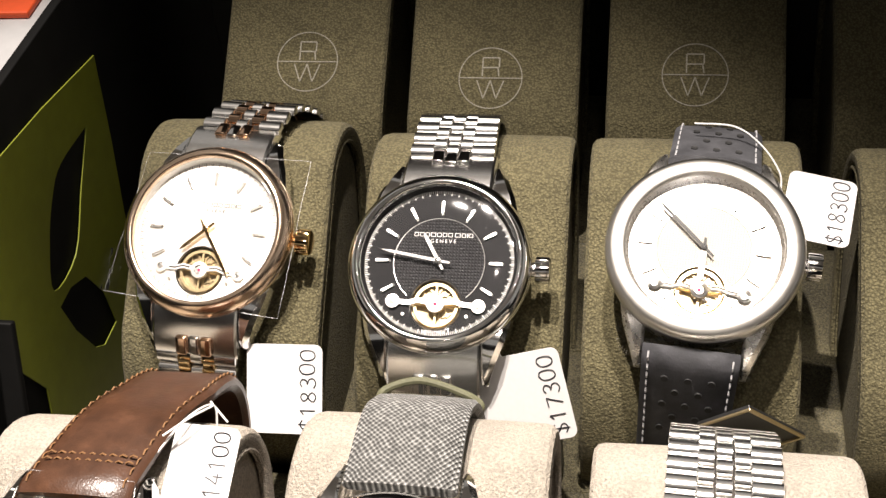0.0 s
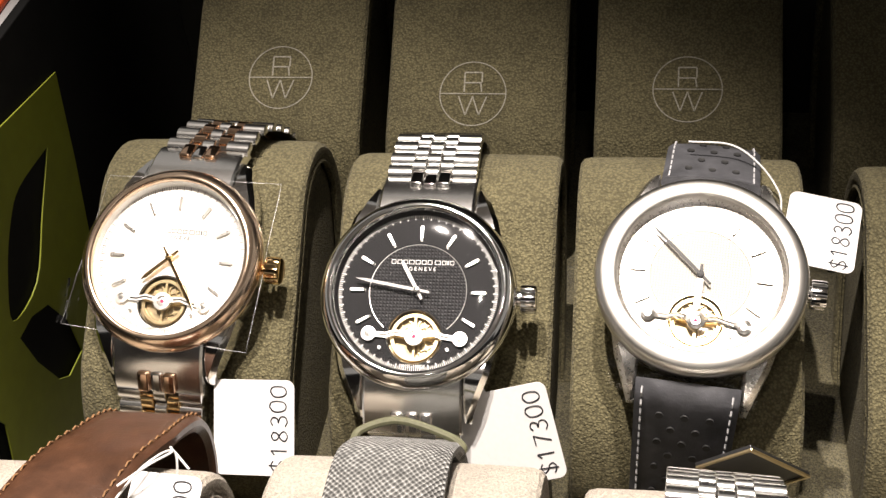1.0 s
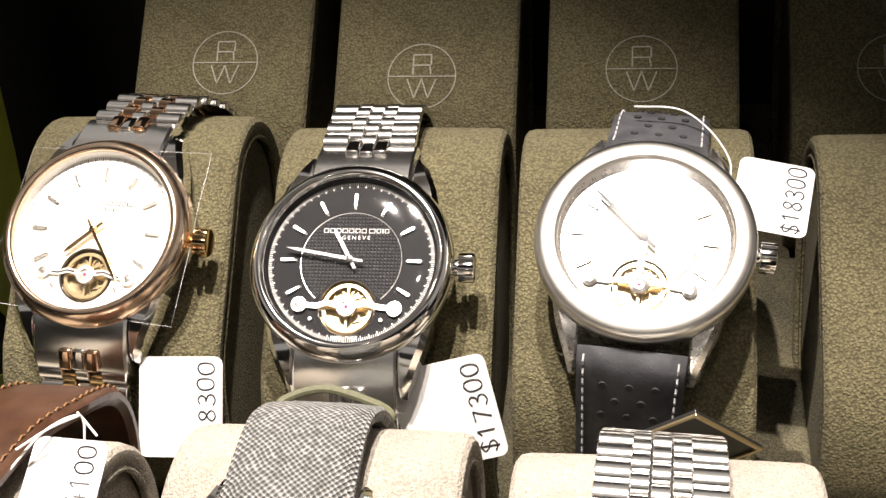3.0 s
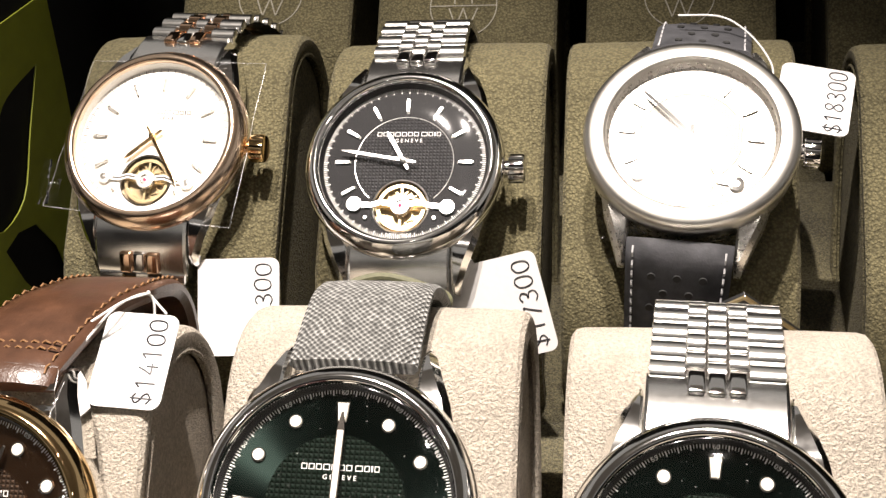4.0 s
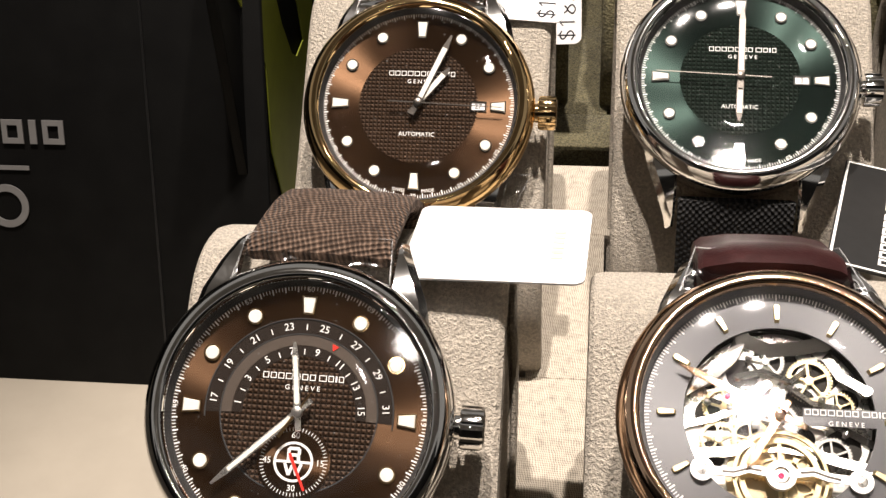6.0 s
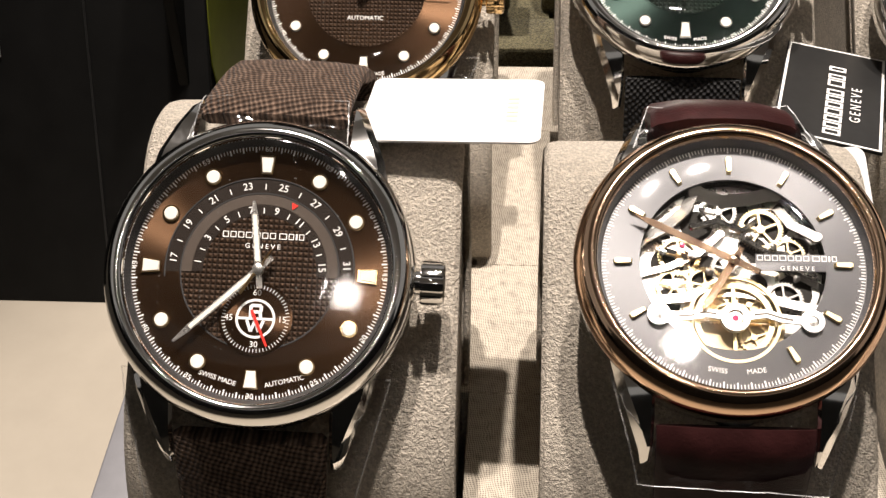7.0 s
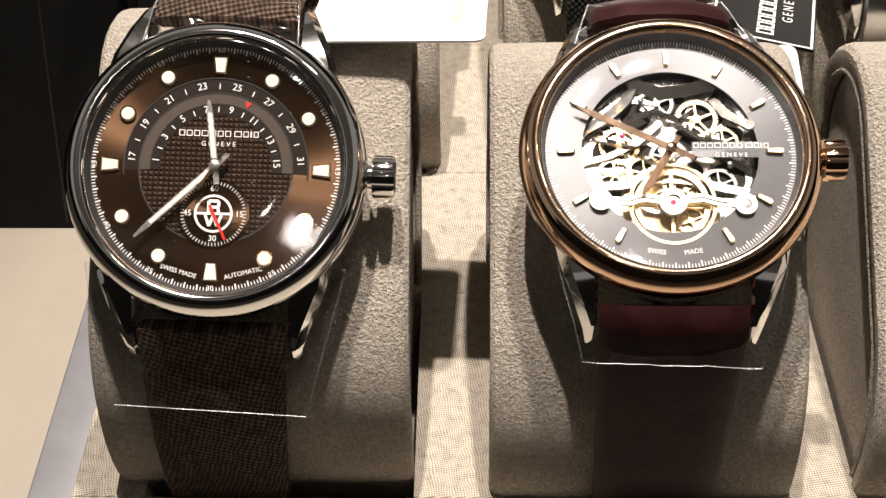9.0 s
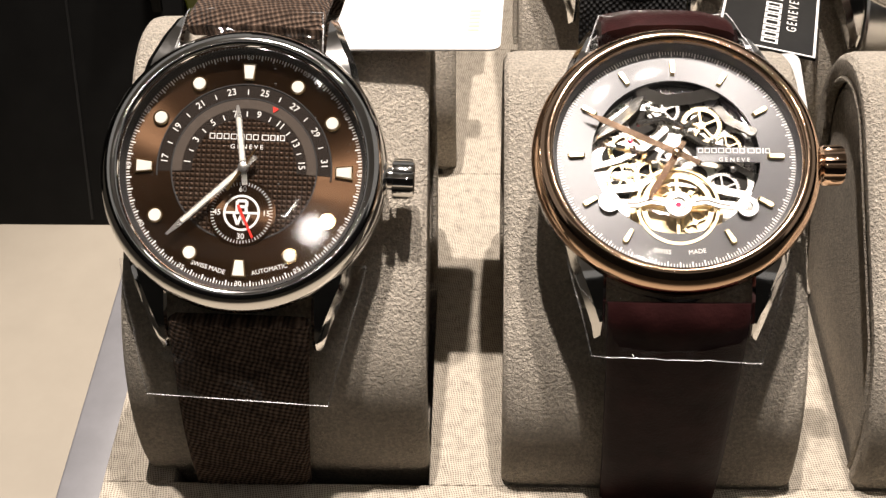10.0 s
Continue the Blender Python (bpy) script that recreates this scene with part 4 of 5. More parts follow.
def lume_watch(w, dial, middle, hour, minute, second, date, R=21.5, rin=18.4):
    dial_plate(w, rin - 0.6, dial)
    dial_middle(w, 11.0, middle, (), dial)
    for i in range(12):
        if i % 3 == 0:
            shape = turned(trapeze(13.0 if i != 3 else 13.4, 16.0, 1.25, 1.85), 30 * i)
            rim = turned(trapeze(12.85 if i != 3 else 13.25, 16.15, 1.5, 2.15), 30 * i)
        else:
            a = radians(30 * i)
            shape, rim = circle(14.7 * math.sin(a), 14.7 * math.cos(a), 0.98, 24), circle(14.7 * math.sin(a), 14.7 * math.cos(a), 1.15, 24)
        seat = part("hour_index", prism(rim, 0.0, 0.3), STEEL, w)
        part("lume", prism(shape, 0.25, 0.5, slope=0.12), LUME, seat)
    minute_track(w, rin - 1.65, rin - 0.8, PRINT_WHITE, True)
    if date:
        frame_bm = disc_with_holes([(9.6, -0.95), (12.6, -0.95), (12.6, 0.95), (9.6, 0.95)], [[(9.9, -0.7), (12.3, -0.7), (12.3, 0.7), (9.9, 0.7)]], 0.25, 0.3)
        d = part("date_frame", frame_bm, STEEL, w, "steel framed date window")
        part("date_disc", prism([(9.85, -0.75), (12.35, -0.75), (12.35, 0.75), (9.85, 0.75)], 0.05, 0.1), PAPER, d)
        part("date_figures", lettering(date, 1.35 * MM, Matrix.Translation((11.1 * MM, 0, 0.13 * MM)), 0.00002), PRINT_BLACK, d)
    makers_name(w, 0.4, 6.0, 11.6, 0.08, PRINT_WHITE, 1.05)
    part("automatic_print", lettering("AUTOMATIC", 1.15 * MM, Matrix.Translation((0, -5.6 * MM, 0.1 * MM)), 0.00003), PRINT_WHITE, w)
    for x, word in ((-2.7, "SWISS"), (2.7, "MADE")):
        part("origin_print", lettering(word, 0.9 * MM, Matrix.Translation((x * MM, -16.1 * MM, 0.04 * MM)) @ pose(0, 0, 0, 0, 0, x * 3), 0.00003), PRINT_WHITE, w)
    lume_pointers(w, hour, minute)
    part("seconds_hand", prism(turned([(-0.12, -5.5), (0.12, -5.5), (0.06, 15.5), (-0.06, 15.5)], second), 1.7, 1.8), DARK_METAL, w)


def lume_pointers(w, hour, minute, lh=9.0, lm=14.4, mat=None, fat=1.0):
    for nm, ang, length, z in (("hour_hand", hour, lh, 1.0), ("minute_hand", minute, lm, 1.35)):
        h = part(nm, prism(turned([(-0.4, -2.6), (0.4, -2.6), (0.62 * fat, 0.8), (0.62 * fat, length * 0.80), (0.18, length), (-0.18, length), (-0.62 * fat, length * 0.80), (-0.62 * fat, 0.8)], ang), z, z + 0.16, slope=0.02), mat or DARK_METAL, w)
        part("lume", prism(turned([(-0.42 * fat, 1.2), (0.42 * fat, 1.2), (0.48 * fat * fat, length * 0.80), (-0.48 * fat * fat, length * 0.80)], ang), z + 0.16, z + 0.22), LUME, h)
    part("hand_cap", lathe([(0, 0.9), (0.8, 0.9), (0.75, 1.85), (0.3, 2.0), (0, 2.0)], 20), mat or DARK_METAL, w)


# two-tone watch with a silver open-heart dial
w = watch((-0.0759, 0.2048, 0.1303), "two-tone steel and rose gold watch with silver open-heart dial", 33, -3, 0.944, -1, (0.2020, 0.1290), 0.0, 5.0)
case(w, 21.5, 18.2, PALE_GOLD, STEEL, GOLD, DIAL_SILVER)
heart_watch(w, DIAL_SILVER, None, STEEL_SATIN, GOLD, PRINT_GREY, 226.6, 145.5)
end_pieces(w, STEEL, ROSE)
bracelet(w, TOP_PATH, ROSE, 20.5, 17.0, 14)
bracelet(w, LOW_PATH, GOLD, 20.5, 17.0, 8)
film_sheet(w, [(-24, -17, -1.0), (21, -19.5, -1.2), (22.5, 20, -1.2), (-19, 19, -0.6)], 0.7, 16, 3, 0.0)
film_sheet(w, [(-25, -17, 0.5), (-24.2, -7, 2.4), (-20, -7, 1.6), (-20, -17, 0.0)], 0.9, 10, 5, 0.0, False)

# steel watch with a black open-heart dial
w = watch((-0.0218, 0.2004, 0.1271), "steel watch with black open-heart dial on link bracelet", 31, 0, 0.961, 0, (0.2020, 0.1258))
case(w, 21.5, 18.2, STEEL, STEEL, STEEL, DIAL_BLACK)
heart_watch(w, DIAL_BLACK, DIAL_BLACK_MID, BRIGHT, LINK, PRINT_WHITE, 330, 279.7)
end_pieces(w, STEEL, STEEL)
bracelet(w, TOP_PATH, LINK, 20.5, 17.0, 14)
bracelet(w, LOW_PATH, LINK, 20.5, 17.0, 8)

# steel watch with a silver dial and a perforated strap
w = watch((0.0354, 0.2030, 0.1312), "steel watch with silver open-heart dial on black perforated strap", 26, -0.5, 0.945, -5, (0.2020, 0.1255), 2.0)
case(w, 22.2, 17.6, STEEL_RING, STEEL_SATIN, STEEL, STEEL_SATIN, True)
heart_watch(w, DIAL_PEARL, DIAL_SILVER_MID, DARK_REFLECT_INDEX, PRINT_BLACK, PRINT_GREY, 181, 312, False, True, reach=15.6)
part("hour_hand_inlay", prism(turned([(-0.7, 0.8), (0.7, 0.8), (0.7, 7.4), (0, 8.2), (-0.7, 7.4)], 181), 1.23, 1.32), LUME, w, "pale hour hand inlay")
top, low = strap(w, STRAP_RUBBER, "black perforated leather strap with grey stitches", 3.2, 0.5, 21.6, 19.5, STITCH_GREY)
for path, owner in ((TOP_PATH, top), (LOW_PATH, low)):
    fr = frames(path, 0.0005)
    for row in range(7):
        p, t, n = fr[min(len(fr) - 1, 14 + row * 8)]
        for x in ((-5.2, 0, 5.2) if row % 2 == 0 else (-2.6, 2.6)):
            c = p + Vector((x * MM, 0, 0)) + n * 0.00208
            rot = Matrix((Vector((1, 0, 0)), t, Vector((1, 0, 0)).cross(t))).transposed().to_4x4()
            # raised black disc instead of a cut: the dark inside a punched hole
            hole = lathe([(0, 0.05), (0.62, 0.05), (0.82, 0.14), (0.82, -0.3), (0, -0.3)], 14)
            hole.transform(Matrix.Translation(c) @ rot)
            part("perforation_shade", hole, PRINT_BLACK, owner, "raised black disc for the dark of a punched hole")
film_sheet(w, [(-16, -27, -7.5), (13, -27, -8.5), (17, -14, -2.2), (-18, -14, -2.2)], 1.2, 12, 9, 0.0, False)

# rose gold watch with a brown dial on brown leather
w = watch((-0.0760, 0.1057, 0.1237), "gold watch with brown sunray dial on brown leather strap", 40, 1.5, 1.002, -1.25, (0.1062, 0.1245), 0.0, 6.0, False, True)
case(w, 21.5, 18.4, GOLD, STEEL, GOLD, PRINT_BLACK)
lume_watch(w, DIAL_BROWN, DIAL_BROWN_MID, 38.7, 23.3, 92, "27")
top, low = strap(w, STRAP_BROWN, "brown leather strap with ochre stitches", 3.4, 1.0, 21.4, 18.5, STITCH_GOLD)
fr = frames(TOP_PATH, 0.0005)
bm = bmesh.new()
for row in (12, 15):
    p, t, n = fr[row]
    for k in range(9):
        x = (-8.2 + 1.95 * k) * MM
        tube([p + Vector((x, 0, 0)) + n * 0.0024, p + Vector((x + 0.0007, 0, 0)) + n * 0.0029, p + Vector((x + 0.0014, 0, 0)) + n * 0.0024], 0.00022, 5, bm)
part("cross_stitching", bm, STITCH_GOLD, top, "double row of ochre stitches")
film_sheet(w, [(-13, 17, -0.5), (12, 17, -0.5), (11, 26, -3.0), (-12, 27, -3.0)], 1.3, 14, 12)
film_sheet(w, [(-17, -25, -6), (15, -26, -6.5), (21, -12, -2.0), (-20, -12, -2.0)], 1.0, 12, 14)

# steel watch with a green dial on grey textile
w = watch((-0.0178, 0.1105, 0.1275), "steel watch with green sunray dial on grey textile strap", 33, 0, 0.977, -0.75, (0.1095, 0.1265))
case(w, 22.0, 18.8, STEEL, STEEL, STEEL, PRINT_BLACK)
lume_watch(w, DIAL_GREEN, DIAL_GREEN_MID, 181.5, 1.0, 272, "3", 22.0, 18.8)
# the lower half gets the shaded copy of the grey textile
strap(w, STRAP_GREY, "grey woven textile strap", 2.8, 0.4, 21.0, 19.0, None, STRAP_GREY_SHADED)

# steel watch with a green dial on a link bracelet
w = watch((0.0367, 0.1040, 0.1255), "steel watch with dark green dial on link bracelet", 36, -0.6, 0.965, -1.75, (0.1065, 0.1255))
case(w, 22.0, 18.8, STEEL, STEEL, STEEL, PRINT_BLACK)
lume_watch(w, DIAL_GREEN, DIAL_GREEN_MID, 56, 266, 92, "", 22.0, 18.8)
end_pieces(w, STEEL, STEEL)
bracelet(w, TOP_PATH, LINK, 20.8, 17.5, 14)
bracelet(w, LOW_PATH, LINK, 20.8, 17.5, 8)

# steel watch with a brown retrograde date dial
w = watch((-0.0824, 0.0264, 0.1252), "steel watch with brown retrograde date dial on brown textile strap", 38.5, 4, 0.985, -4.5, (0.0275, 0.1250), 0.0, 2.5, True)
case(w, 21.8, 18.6, STEEL, STEEL, STEEL, PRINT_BLACK)
dial_plate(w, 18.0, DIAL_BROWN)
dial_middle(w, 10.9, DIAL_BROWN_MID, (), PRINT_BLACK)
for r0, r1, z, mat in ((10.95, 13.2, 0.04, BAND_DARK), (9.45, 10.95, 0.09, BAND_GREY), (7.9, 9.4, 0.08, BAND_DARK)):
    part("date_band", sector(r0, r1, -93, 93, z), mat, w, "plain band of the date scale")
for r in (11.0, 13.2):
    arc = [Vector((r * MM * math.sin(radians(a)), r * MM * math.cos(radians(a)), 0.00005)) for a in range(-96, 97, 4)]
    part("arc_groove", tube(arc, 0.00013, 5), PRINT_BLACK, w)
part("date_figures", ring_text([(-84 + 24 * i, str(17 + 2 * i)) for i in range(8)], 12.1, 1.45, 0.1), PRINT_WHITE, w)
part("date_figures", ring_text([(-84 + 24 * i, str(1 + 2 * i)) for i in range(8)], 8.65, 1.45, 0.14), PRINT_WHITE, w)
bm = bmesh.new()
for i in range(7):
    for r in (8.65, 12.1):
        prism(turned([(-0.07, r - 0.5), (0.07, r - 0.5), (0.07, r + 0.3), (-0.07, r + 0.3)], -72 + 24 * i), 0.1, 0.16, bm)
part("date_marks", bm, PRINT_WHITE, w)
part("red_date_mark", prism(turned([(-0.5, 10.6), (0.5, 10.6), (0, 9.7)], 24), 0.12, 0.2), RED, w, "red pointer tip")
for i in range(12):
    if i % 3 == 0:
        shape, rim = turned(trapeze(13.9, 16.3, 1.3, 1.9), 30 * i), turned(trapeze(13.75, 16.45, 1.6, 2.25), 30 * i)
    else:
        a = radians(30 * i)
        shape, rim = circle(15.0 * math.sin(a), 15.0 * math.cos(a), 1.0, 24), circle(15.0 * math.sin(a), 15.0 * math.cos(a), 1.2, 24)
    seat = part("hour_index", prism(rim, 0.0, 0.3), GOLD, w)
    part("lume", prism(shape, 0.25, 0.5, slope=0.12), LUME, seat)
minute_track(w, 17.0, 17.8, PRINT_WHITE, True)
sub = part("seconds_dial", lathe([(0, 0.1), (5.1, 0.1), (5.1, 0.22), (4.8, 0.25), (0, 0.2)], 48, None, (0, -6.7, 0)), DIAL_BROWN, w, "small seconds dial with a round mark")
bm = emblem(2.75, 0.34, 0.26, 0.32)
bm.transform(Matrix.Translation((0, -6.7 * MM, 0)))
part("round_mark", bm, PRINT_WHITE, sub, "white round mark")
bm = ticks(4.2, 4.7, 60, 0.09, 0.25)
bm.transform(Matrix.Translation((0, -6.7 * MM, 0)))
part("seconds_track", bm, PRINT_WHITE, sub)
bm = merge([lettering(s, 1.2 * MM, Matrix.Translation((x * MM, (-6.7 + y) * MM, 0.28 * MM)), 0.00002) for s, x, y in (("60", 0, 3.6), ("15", 3.7, 0), ("30", 0, -3.6), ("45", -3.7, 0))])
part("seconds_figures", bm, PRINT_WHITE, sub)
bm = prism(turned([(-0.2, -1.3), (0.2, -1.3), (0.16, 4.2), (-0.16, 4.2)], 154), 0.55, 0.65)
bm.transform(Matrix.Translation((0, -6.7 * MM, 0)))
part("small_seconds_hand", bm, RED, w, "red small seconds hand")
makers_name(w, 0.2, 5.0, 10.8, 0.12, PRINT_WHITE, 1.0)
for x, word, turn in ((-4.6, "SWISS MADE", -15), (4.6, "AUTOMATIC", 15)):
    part("dial_print", lettering(word, 0.95 * MM, Matrix.Translation((x * MM, (-15.55 + abs(turn) * 0.03) * MM, 0.05 * MM)) @ pose(0, 0, 0, 0, 0, turn), 0.00003), PRINT_WHITE, w)
lume_pointers(w, 352, 226, 9.8, 15.2, STEEL_SATIN, 0.78)
part("date_hand", prism(turned([(-0.25, -4.2), (0.25, -4.2), (0.1, 3.4), (-0.1, 3.4)], 32), 1.7, 1.8), GOLD, w, "thin gilt hand")
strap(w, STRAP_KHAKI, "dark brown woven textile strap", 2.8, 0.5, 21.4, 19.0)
film_sheet(w, [(-14.5, -34, -8.4), (13.5, -35, -8.8), (19, -14, -1.6), (-18.5, -14, -1.6)], 1.7, 16, 21, 0.2)
film_sheet(w, [(-12, 18, -0.6), (11, 18, -0.6), (10.5, 26, -3.4), (-10.5, 26, -3.4)], 0.9, 12, 22)

# rose gold skeleton watch
w = watch((-0.0181, 0.0295, 0.1255), "rose gold skeleton watch with grey dial on oxblood leather strap", 26, -1.2, 0.968, 0.75, (0.0262, 0.1188), 0.0, 0.0, True)
case(w, 22.2, 19.0, ROSE, STEEL, ROSE, DIAL_GREY)
dial_plate(w, 18.4, DIAL_GREY, [circle(0, 0.2, 12.9, 80)])
# black sheet painted as the shaded depth behind the wheels
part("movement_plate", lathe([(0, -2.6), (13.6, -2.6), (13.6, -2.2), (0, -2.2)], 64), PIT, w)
rng = random.Random(5)
pierced = [circle(-4.6, 6.6, 2.3, 28), circle(1.2, 8.4, 2.0, 28), circle(6.2, 7.0, 2.4, 28), circle(9.4, 3.4, 1.7, 24), circle(8.6, -3.4, 2.6, 28), circle(-8.8, 0.6, 2.4, 28), circle(-9.0, -5.2, 2.0, 24),
           circle(-3.4, -0.6, 2.6, 28), circle(3.2, 3.0, 2.1, 28), circle(-9.2, 5.4, 1.5, 20), circle(3.6, -2.2, 1.5, 20), circle(0, -8.6, 4.0, 36)]
part("pierced_plate", disc_with_holes(circle(0, 0.2, 12.7, 72), pierced, -2.02, 0.14), STEEL_SATIN, w, "satin steel plate with cut-outs")
for gx, gy, gr, teeth, mat in ((-7.2, 1.6, 3.4, 40, WHEEL), (-8.0, -3.0, 3.0, 36, WHEEL), (-3.6, -2.8, 3.2, 44, WHEEL), (0.0, -0.3, 3.3, 48, WHEEL_STEEL), (4.4, 6.0, 3.6, 44, WHEEL),
                               (-1.5, 8.6, 3.0, 36, WHEEL_STEEL), (8.2, 2.4, 2.6, 30, WHEEL), (7.2, -4.6, 3.0, 36, WHEEL_STEEL), (-9.2, 5.6, 2.2, 28, WHEEL_STEEL)):
    part("train_wheel", gear(gx, gy, gr * 0.9, teeth, -1.95 + 0.25 * rng.random(), 0.3, 5), mat, w)
for pts, width in (([(-12.6, 3.4), (-9.0, 5.6), (-6.2, 8.6), (-5.0, 11.8)], 2.1), ([(-4.5, 11.6), (-1.0, 10.2), (3.0, 10.6), (6.5, 11.4)], 2.4), ([(12.0, 4.2), (8.6, 6.6), (6.8, 9.8)], 1.7),
                   ([(-12.6, -1.2), (-8.6, -0.2), (-4.6, 1.8), (-1.4, 5.0)], 1.3), ([(12.4, -2.6), (8.4, -0.8), (4.4, 0.6)], 1.2), ([(-12.0, -5.4), (-7.2, -5.0), (-3.4, -4.2), (0, -3.9), (3.6, -4.4), (8.0, -5.8), (11.6, -6.6)], 1.7),
                   ([(1.6, 4.6), (4.6, 2.6), (8.0, 2.2)], 0.9), ([(-5.6, 5.4), (-2.0, 6.8), (1.8, 5.6), (4.6, 8.0)], 1.0), ([(-12.4, 6.4), (-10.4, 8.0), (-8.4, 10.4)], 1.6)):
    bm = strip(pts, width * 0.82, -1.5, 0.55)
    mid = Vector((*pts[len(pts) // 2], -1.2)) * MM
    bm.transform(Matrix.Translation(mid) @ pose(0, 0, 0, rng.choice((-1, 1)) * rng.uniform(6, 15), rng.uniform(-13, 13)) @ Matrix.Translation(-mid))
    part("movement_bridge", bm, BRIDGE, w, "polished skeleton bridge")
for k in range(12):
    a, r = 2 * math.pi * rng.random(), 4 + 8 * rng.random()
    part("screw", lathe([(0, -1.0), (0.55, -1.0), (0.5, -0.6), (0, -0.55)], 14, None, (r * math.cos(a), 1 + r * math.sin(a) * 0.8, 0)), STEEL, w)
part("jewel", lathe([(0, -1.0), (0.42, -1.0), (0.36, -0.6), (0, -0.55)], 18, None, (-6.8, 3.0, 0)), RUBY, w, "ruby jewel in the movement")
balance(w, -8.2, 5.9, 10.4)
part("aperture_ring", lathe([(5.9, -0.5), (6.35, -0.1), (6.35, 0.1), (5.9, 0.1)], 48, None, (0, -8.2, 0), True), BRASS, w)
for i in range(12):
    if i == 6:
        continue
    part("hour_index", prism(turned(baton(13.9, 16.6, 0.95), 30 * i), 0.02, 0.6, slope=0.18), BRASS, w, smooth=20)
minute_track(w, 17.3, 18.2, PRINT_WHITE, False)
part("name_plate", prism([(3.2, -0.9), (13.0, -0.9), (13.0, 1.6), (3.2, 1.6)], -0.2, 0.02), DIAL_GREY, w)
makers_name(w, 8.9, 1.0, 10.4, 0.04, PRINT_WHITE, 0.95)
for x, word in ((-2.6, "SWISS"), (2.6, "MADE")):
    part("origin_print", lettering(word, 1.0 * MM, Matrix.Translation((x * MM, -15.6 * MM, 0.04 * MM)) @ pose(0, 0, 0, 0, 0, x * 3), 0.00003), PRINT_WHITE, w)
part("hour_hand", prism(turned(leaf_hand(9.0, 2.6, 1.1), 211), 1.0, 1.2, slope=0.05), ROSE, w)
part("minute_hand", prism(turned(leaf_hand(15.6, 4.0, 1.0), 296), 1.35, 1.55, slope=0.03), ROSE, w)
part("hand_cap", lathe([(0, 0.9), (0.8, 0.9), (0.75, 1.85), (0.3, 2.0), (0, 2.0)], 20), ROSE, w)
strap(w, STRAP_OXBLOOD, "oxblood leather strap", 3.4, 1.0, 21.4, 18.5)
film_sheet(w, [(-13, -30, -6.0), (12.5, -31, -6.4), (17, -15, -1.6), (-17, -15, -1.6)], 1.7, 16, 31, 0.8)
film_sheet(w, [(-14, 17, -0.6), (14, 17, -0.6), (10, 28, -4.4), (-11, 27, -4.0)], 1.2, 14, 33)


# ---------------- tags, cards, threads ----------------
def rounded(w, h, r, n=5):
    pts = []
    for cx, cy, a0 in ((w / 2 - r, h / 2 - r, 0), (-w / 2 + r, h / 2 - r, 90), (-w / 2 + r, -h / 2 + r, 180), (w / 2 - r, -h / 2 + r, 270)):
        pts += [(cx + r * math.cos(radians(a0 + 90 * k / n)), cy + r * math.sin(radians(a0 + 90 * k / n))) for k in range(n + 1)]
    return pts


STROKES = {
    "0": [[(0.28, 1), (0.05, 0.8), (0.0, 0.45), (0.1, 0.1), (0.3, 0), (0.52, 0.15), (0.58, 0.55), (0.5, 0.9), (0.28, 1)]],
    "1": [[(0.08, 0.78), (0.3, 1.0)], [(0.3, 1.0), (0.3, 0.5), (0.3, 0.0)]],
    "3": [[(0.06, 0.88), (0.28, 1), (0.5, 0.85), (0.42, 0.6), (0.22, 0.54), (0.5, 0.42), (0.54, 0.15), (0.28, 0), (0.02, 0.12)]],
    "4": [[(0.36, 1), (0.2, 0.65), (0.0, 0.32)], [(0.0, 0.32), (0.3, 0.32), (0.6, 0.33)], [(0.42, 0.6), (0.42, 0.3), (0.41, 0)]],
    "7": [[(0.02, 0.97), (0.3, 0.98), (0.56, 1)], [(0.56, 1), (0.4, 0.6), (0.2, 0.0)]],
    "8": [[(0.5, 0.88), (0.28, 1), (0.08, 0.85), (0.14, 0.62), (0.44, 0.42), (0.54, 0.18), (0.28, 0), (0.03, 0.16), (0.14, 0.42), (0.44, 0.64), (0.5, 0.88)]],
    "$": [[(0.54, 0.82), (0.3, 0.95), (0.05, 0.78), (0.2, 0.55), (0.45, 0.42), (0.54, 0.2), (0.28, 0.04), (0.0, 0.2)], [(0.3, 1.08), (0.29, 0.5), (0.27, -0.08)]],
}


def written(parent, text, size, m):
    """Pen-written figures, each its own piece, size mm high, along x from m."""
    rng = random.Random(len(text) + int(size * 10))
    pitch = 0.80 * size
    for i, ch in enumerate(text):
        bm = bmesh.new()
        k, dy = 0.9 + 0.15 * rng.random(), (rng.random() - 0.5) * 0.1
        for line in STROKES[ch]:
            pts = spline([Vector(((i - len(text) / 2 + 0.1) * pitch + x * size, (y * k - 0.5 + dy) * size, 0)) * MM for x, y in line], 5)
            tube([m @ p for p in pts], 0.00016, 5, bm)
        part("figure", bm, INK, parent, "black handwritten figure")


def price_tag(m, w, h, text, label, size=4.6, at=(0, 0), faint=False):
    """White card tag with its price written up the side; m is the pose of its middle."""
    t = thing("price_tag", m, label, "price tag", "price tags")
    bm = prism(rounded(w, h, 1.8), -0.15, 0.15)
    part("card", bm, PAPER, t)
    turn = Matrix.Translation((at[0] * MM, at[1] * MM, 0.19 * MM)) @ pose(0, 0, 0, 0, 0, 90)
    if faint:
        bm = bmesh.new()
        for k in range(6):
            prism([(-4.5 + 1.6 * k, -0.9), (-3.6 + 1.6 * k, -0.9), (-3.6 + 1.6 * k, 0.9), (-4.5 + 1.6 * k, 0.9)], 0, 0.03, bm)
        bm.transform(turn)
        part("faded_writing", bm, FAINT_INK, t, "faded unreadable writing")
    else:
        written(t, text, size * 0.78, turn)
    return t


